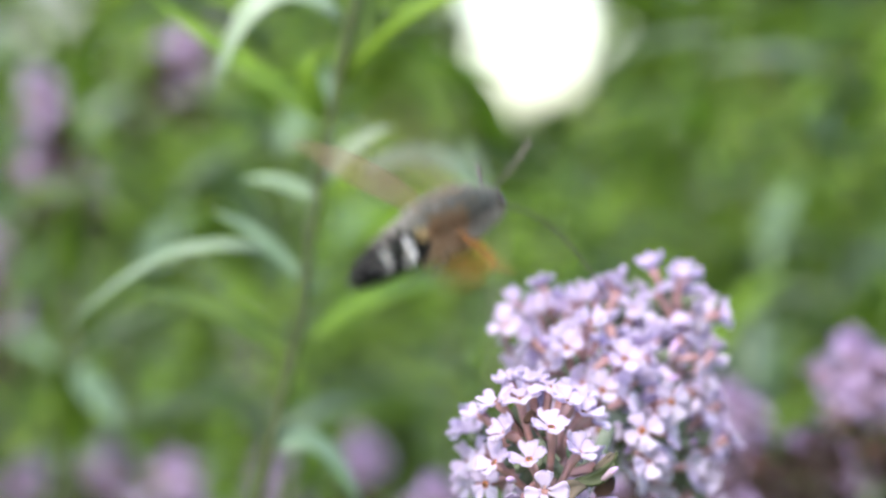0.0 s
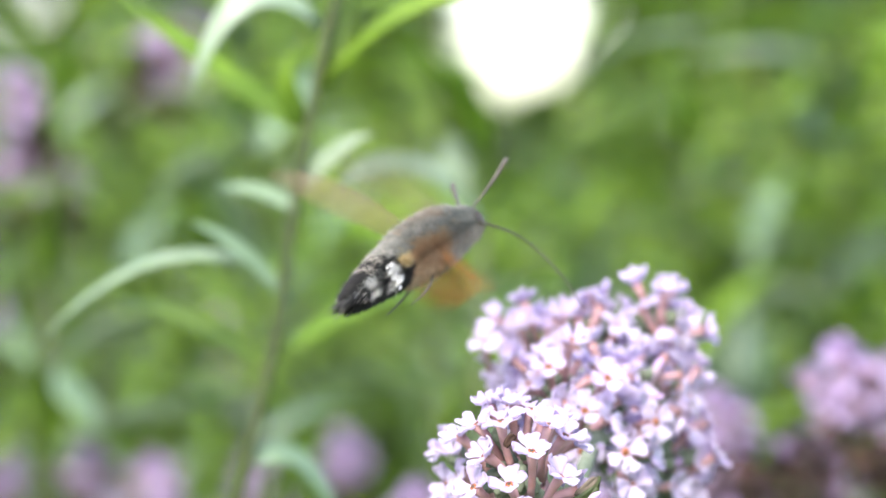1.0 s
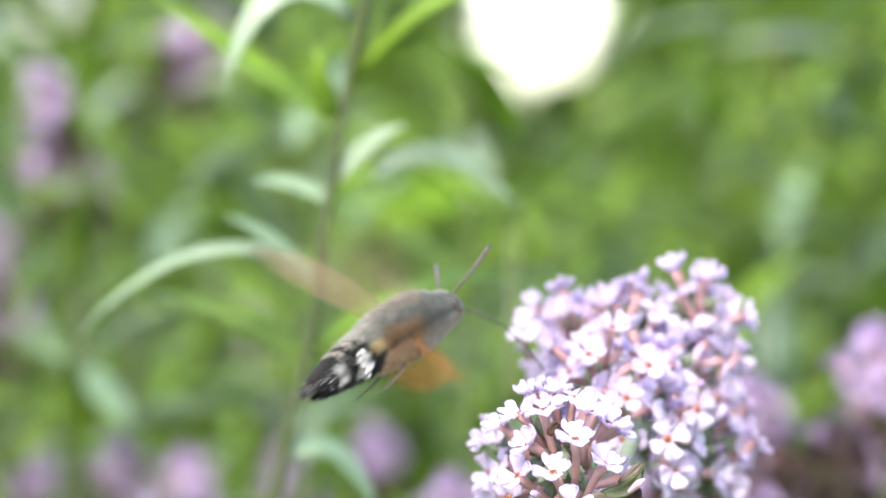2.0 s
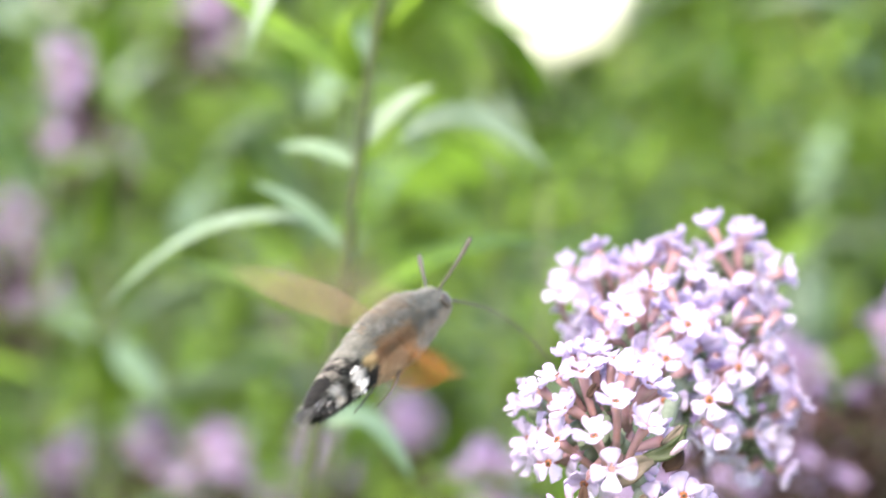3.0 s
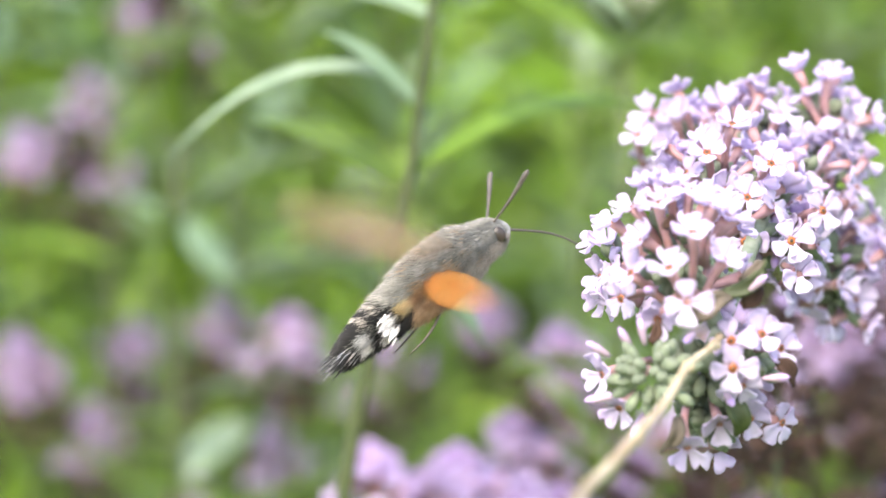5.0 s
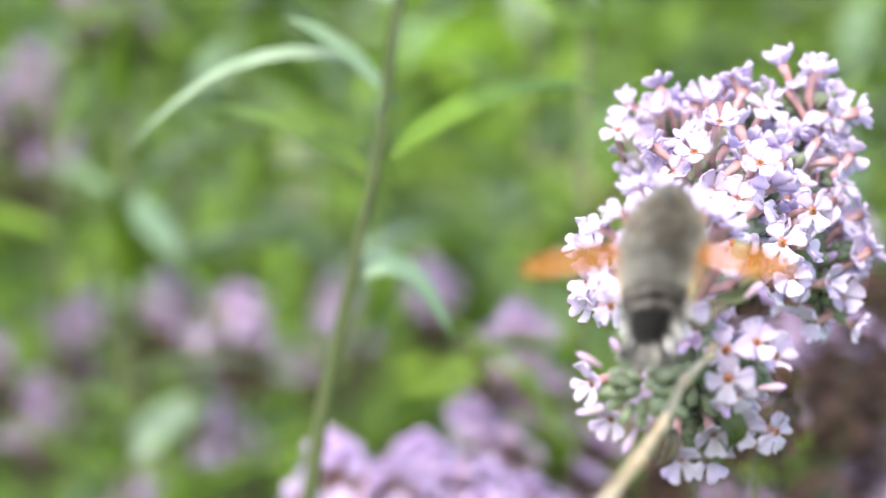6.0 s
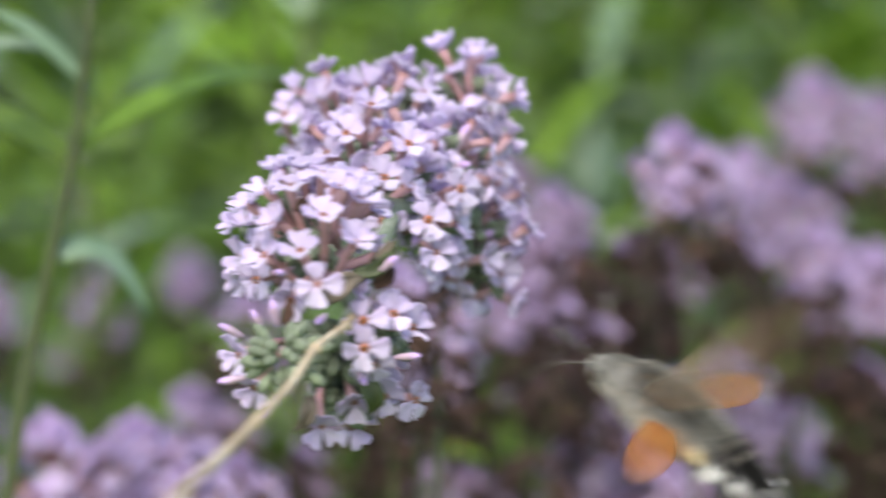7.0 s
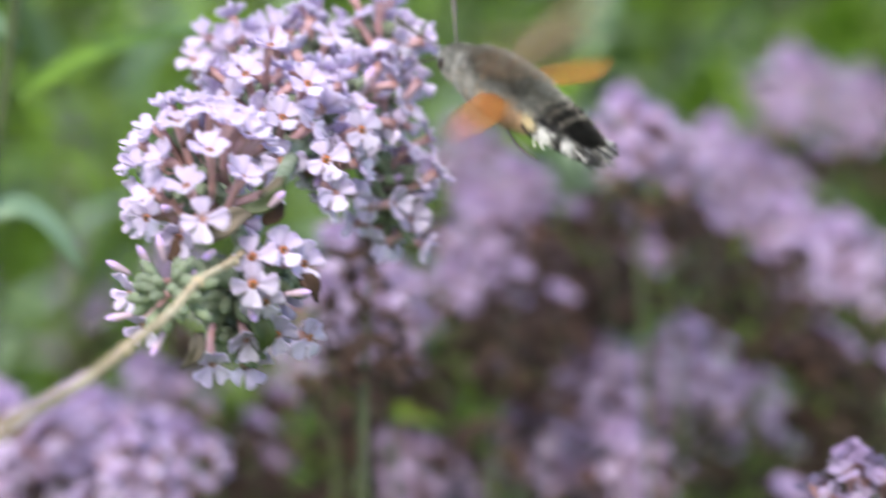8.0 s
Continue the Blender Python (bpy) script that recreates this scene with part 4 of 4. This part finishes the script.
def abdomen_tone(x, a, r):
    low, x = math.sin(a) + r.gauss(0, 0.08), x + r.gauss(0, 0.2)
    if x > -1.6:
        return 2 if low < 0.25 else 0
    if x > -3.6:
        return 3 if low < -0.2 else 5 if low < 0.35 else 0
    if low > 0.6:
        return 1 if (x % 1.9) < 0.55 and x > -8 else 0 if x > -4.6 else 3
    if -0.75 < low < 0.25 and -6.5 < x < -4.2:
        return 4
    if -0.6 < low < 0.5 and -9.8 < x < -8.1:
        return 4
    if x < -6.6 and low > 0.0 and r.random() < 0.35:
        return 0
    return 3


for ob, tone in ((thorax, thorax_tone), (abdomen, abdomen_tone), (head, lambda x, a, r: 1 if math.sin(a) < -0.2 else 0)):
    ob.data.materials.clear()
    for m in COATS:
        ob.data.materials.append(m)
    r = random.Random(5)
    for f in ob.data.polygons:
        c = f.center / MM
        w, h, z = profile(c.x)
        f.material_index = tone(c.x, math.atan2((c.z - z) / h, c.y / w), r)
coat("head_fur", 15.2, 11.0, COATS, 6000, 1.1, head, lambda x, a, r: 1 if math.sin(a) < -0.2 else 0)
coat("thorax_fur", 11.2, 0.0, COATS, 34000, 2.0, thorax, thorax_tone, 0.26)
coat("abdomen_fur", 0.5, -11.8, COATS, 22000, 1.6, abdomen, abdomen_tone, 0.22)
for s in (1, -1):
    bm = bmesh.new()
    bmesh.ops.create_uvsphere(bm, u_segments=14, v_segments=10, radius=1.3 * MM)
    eye = part("eye", bm, EYE_AND_HOLE, head, "dark round compound eye")
    eye.location, eye.scale = Vector((13.4, 2.15 * s, 1.4)) * MM, (0.6, 0.3, 0.8)
    bm = bmesh.new()
    tube(bm, spline([Vector(p) * MM for p in ((13.6, 0.9 * s, 2.8), (15.8, 2.8 * s, 4.3), (17.8, 4.5 * s, 5.8), (19.1, 5.5 * s, 6.9), (19.6, 5.7 * s, 7.2))], 4), [0.15 * MM, 0.18 * MM, 0.26 * MM, 0.36 * MM, 0.36 * MM, 0.12 * MM], 7)
    part("antenna", bm, HORN, head, "dark clubbed antenna")
    bm = bmesh.new()
    tube(bm, spline([Vector(p) * MM for p in ((2.5, 1.6 * s, -1.9), (0.0, 2.4 * s, -3.5), (-2.8, 2.8 * s, -4.5), (-5.2, 2.6 * s, -5.0))], 4), [0.26 * MM, 0.2 * MM, 0.15 * MM, 0.08 * MM], 6)
    part("leg", bm, HORN, thorax, "thin dark hind leg")
    bm = bmesh.new()
    for k in range(60):
        p = Vector((-5.4 + rng.gauss(0, 0.5), s * 3.1, -0.4 + rng.gauss(0, 0.7))) * MM
        w = Vector((-0.9, 0.45 * s, -0.15 + rng.gauss(0, 0.2))).normalized()
        u = w.cross(Vector((0, s, 0.3))).normalized() * 0.00016
        a, b, c, d = [bm.verts.new(v) for v in (p - u, p + u, p + w * 0.0011 + u, p + w * 0.0018)]
        bm.faces.new((a, b, c))
        bm.faces.new((a, c, d))
    part("side_tuft", bm, FUR_WHITE, abdomen, "white tuft on the flank")
bm = bmesh.new()
tube(bm, spline([Vector(p) * MM for p in ((15.0, 0, 1.2), (17.5, 0, -0.4), (20.8, 0, -3.0), (23.6, 0, -6.8), (25.6, 0, -11.5), (26.6, 0, -16.0))], 6), [0.20 * MM, 0.17 * MM, 0.15 * MM, 0.14 * MM, 0.12 * MM, 0.08 * MM], 7)
part("proboscis", bm, HORN, head, "long thin curved dark proboscis")
# the tail brush: a flat fan of dark scales with pale edges
verts, faces, index, r = [], [], [], random.Random(3)
for k in range(700):
    u = r.uniform(-1, 1)
    p = Vector((-10.2 + r.uniform(-1.0, 0.8), u * 2.1, -1.0 + r.gauss(0, 0.35))) * MM
    way = Vector((-1, u * 0.28 + r.gauss(0, 0.06), r.gauss(0, 0.07) - 0.14)).normalized()
    side = way.cross(Vector((0, 0, 1))).normalized() * 0.00016
    l = r.uniform(2.8, 5.8) * (1 - 0.25 * abs(u)) * MM
    n = len(verts)
    verts += [p - side, p + side, p + way * l * 0.7 + side, p + way * l]
    faces += [(n, n + 1, n + 2), (n, n + 2, n + 3)]
    index += [1 if (abs(u) > 0.7 and l < 0.0036 and r.random() < 0.6) else 2 if abs(u) < 0.45 and r.random() < 0.4 else 0] * 2
me = bpy.data.meshes.new("tail_brush")
me.from_pydata(verts, [], faces)
me.materials.append(FUR_BLACK)
me.materials.append(FUR_WHITE)
me.materials.append(FUR_GREY)
me.polygons.foreach_set("material_index", index)
fan = tagged(new("tail_brush", me), "black fan-shaped tail brush edged with white")
fan.parent = moth


def wing_bm(outline, thick):
    """A wing in the x-y plane: rows of span y with front and back edge x, in millimetres."""
    bm = bmesh.new()
    rows = [[Vector((f + (b - f) * u, y, 0.25 * math.sin(math.pi * u) + 0.12 * math.sin(7 * u + y))) * MM for u in (k / 6 for k in range(7))] for y, f, b in outline]
    sheet(bm, rows, thick * MM)
    return bm


FORE = [(0, 1.6, -1.2), (3, 2.2, -2.4), (7, 2.2, -3.6), (11, 1.6, -4.6), (15, 0.2, -5.0), (18, -1.6, -5.2), (20, -3.6, -5.0)]
HIND = [(0, 1.2, -1.6), (2.5, 1.4, -3.8), (5.5, 1.2, -5.2), (8.5, 0.4, -5.4), (10.5, -1.0, -4.8), (11.8, -2.6, -3.8)]
wings = []
for s in (1, -1):
    for name, rows, mat, label, root in (("forewing", FORE, WING_FORE, "grey-brown narrow forewing", (5.2, 3.3, 3.0)), ("hindwing", HIND, WING_HIND, "bright orange hindwing", (2.4, 3.3, 2.2))):
        me = mesh_of(name, wing_bm([(y * s, f, b) for y, f, b in rows], 0.09), mat)
        ob = part(name, me, None, moth, label)
        wings.append((ob, s, name, Vector((root[0], root[1] * s, root[2])) * MM))


def motions():
    walk(moth, [
        (0.0, pose(-0.0026, 0.5660, 0.9904, -17.9, -15.7, 44.4)),
        (0.1, pose(0.0024, 0.5677, 0.9844, -17.7, -17.1, 47.0)),
        (0.2, pose(0.0066, 0.5694, 0.9851, -17.6, -11.1, 46.0)),
        (0.3, pose(0.0048, 0.5712, 0.9896, -17.4, -12.1, 48.5)),
        (0.5, pose(0.0004, 0.5728, 0.9904, -17.4, -21.9, 53.1)),
        (0.6, pose(-0.0047, 0.5739, 0.9899, -17.6, -20.3, 48.7)),
        (0.8, pose(-0.0024, 0.5752, 0.9899, -19.0, -17.9, 47.9)),
        (1.0, pose(-0.0019, 0.5774, 0.9894, -18.8, -17.8, 47.3)),
        (1.2, pose(-0.0017, 0.5774, 0.9904, -18.2, -29.0, 59.0)),
        (1.5, pose(-0.0095, 0.5788, 0.9855, -19.0, -26.7, 54.4)),
        (1.7, pose(-0.0094, 0.5759, 0.9802, -15.7, -17.5, 48.3)),
        (2.8, pose(-0.0212, 0.5856, 0.9711, -12.2, -15.8, 39.5)),
        (3.0, pose(-0.0177, 0.5865, 0.9688, -13.6, -23.7, 44.3)),
        (3.2, pose(-0.0252, 0.5833, 0.9660, -15.9, -35.3, 38.9)),
        (3.4, pose(-0.0237, 0.5799, 0.9563, -6.7, -24.9, 34.9)),
        (3.5, pose(-0.0222, 0.5784, 0.9563, -6.5, -27.1, 32.8)),
        (3.7, pose(-0.0206, 0.5804, 0.9615, -10.2, -22.3, 34.2)),
        (4.0, pose(-0.0123, 0.5877, 0.9670, -12.0, -27.5, 41.1)),
        (4.2, pose(-0.0251, 0.5921, 0.9566, -12.7, -36.6, 37.4)),
        (5.3, pose(-0.0175, 0.5829, 0.9514, 1.9, -28.6, 24.8)),
        (5.5, pose(-0.0145, 0.5792, 0.9486, 2.4, -36.0, 26.3)),
        (5.6, pose(-0.0137, 0.5812, 0.9616, -0.7, -25.6, 28.7)),
        (5.8, pose(-0.0057, 0.5560, 0.9656, 7.0, -21.5, 44.9)),
        (5.9, pose(0.0059, 0.5241, 0.9627, -0.1, -28.1, 81.6)),
        (6.0, pose(0.0109, 0.5226, 0.9613, -0.2, -27.4, 80.9)),
        (6.1, pose(0.0142, 0.5193, 0.9605, -0.1, -26.0, 85.1)),
        (6.2, pose(0.0220, 0.5453, 0.9669, 0.0, -31.1, 89.5)),
        (6.4, pose(0.0437, 0.5667, 0.9627, -17.1, -27.7, 129.8)),
        (6.5, pose(0.0421, 0.5658, 0.9590, -21.6, -31.0, 131.0)),
        (6.6, pose(0.0360, 0.5801, 0.9546, -6.6, -39.9, 110.7)),
        (6.8, pose(0.0671, 0.5785, 0.9511, -26.1, -28.3, 165.3)),
        (6.9, pose(0.0719, 0.5975, 0.9399, -22.5, -23.9, 149.7)),
        (7.0, pose(0.0669, 0.5885, 0.9312, -23.4, -30.5, 151.9)),
        (7.1, pose(0.0542, 0.5941, 0.9335, -17.4, -32.3, 144.1)),
        (7.2, pose(0.0513, 0.5941, 0.9330, -18.4, -41.5, 138.5)),
        (7.3, pose(0.0496, 0.5925, 0.9388, -10.9, -41.3, 138.1)),
        (7.5, pose(0.0573, 0.5876, 0.9432, -23.2, -26.0, 153.9)),
        (7.7, pose(0.0485, 0.5979, 0.9442, -10.7, -42.0, 136.9)),
        (7.9, pose(0.0621, 0.6102, 0.9665, -17.5, -30.9, 137.9)),
        (8.0, pose(0.0599, 0.6170, 0.9681, -17.6, -23.0, 140.6)),
    ])
    # The wings sweep to and fro in a tilted plane; the hindwings beat lower before the moth turns.
    beat = (0.3, 1.0, 1.0, 0.3, -0.6, -0.6)
    low, high = (-0.5, 0.0, 0.0, -0.5, -0.9, -0.9), (0.7, 1.15, 1.15, 0.7, 0.25, 0.25)
    for ob, s, name, root in wings:
        mid, reach, tilt, rise = (14, 92, 38, 34) if name == "forewing" else (-62, 92, 48, -8)
        rows = []
        for f in range(1, 242):
            u = min(1.0, max(0.0, ((f - 1) / FPS - 4.3) / 0.9))
            a = beat[(f - 1) % 6] if name == "forewing" else low[(f - 1) % 6] * (1 - u) + high[(f - 1) % 6] * u
            m = Matrix.Translation(root) @ pose(0, 0, 0, s * rise, 0, 0) @ pose(0, 0, 0, 0, tilt, 0) @ pose(0, 0, 0, 0, 0, s * (mid + reach * a)) @ pose(0, 0, 0, s * (14 if name == "forewing" else 4), -48, 0)
            rows.append(((f - 1) / FPS, m))
        walk(ob, rows)


motions()
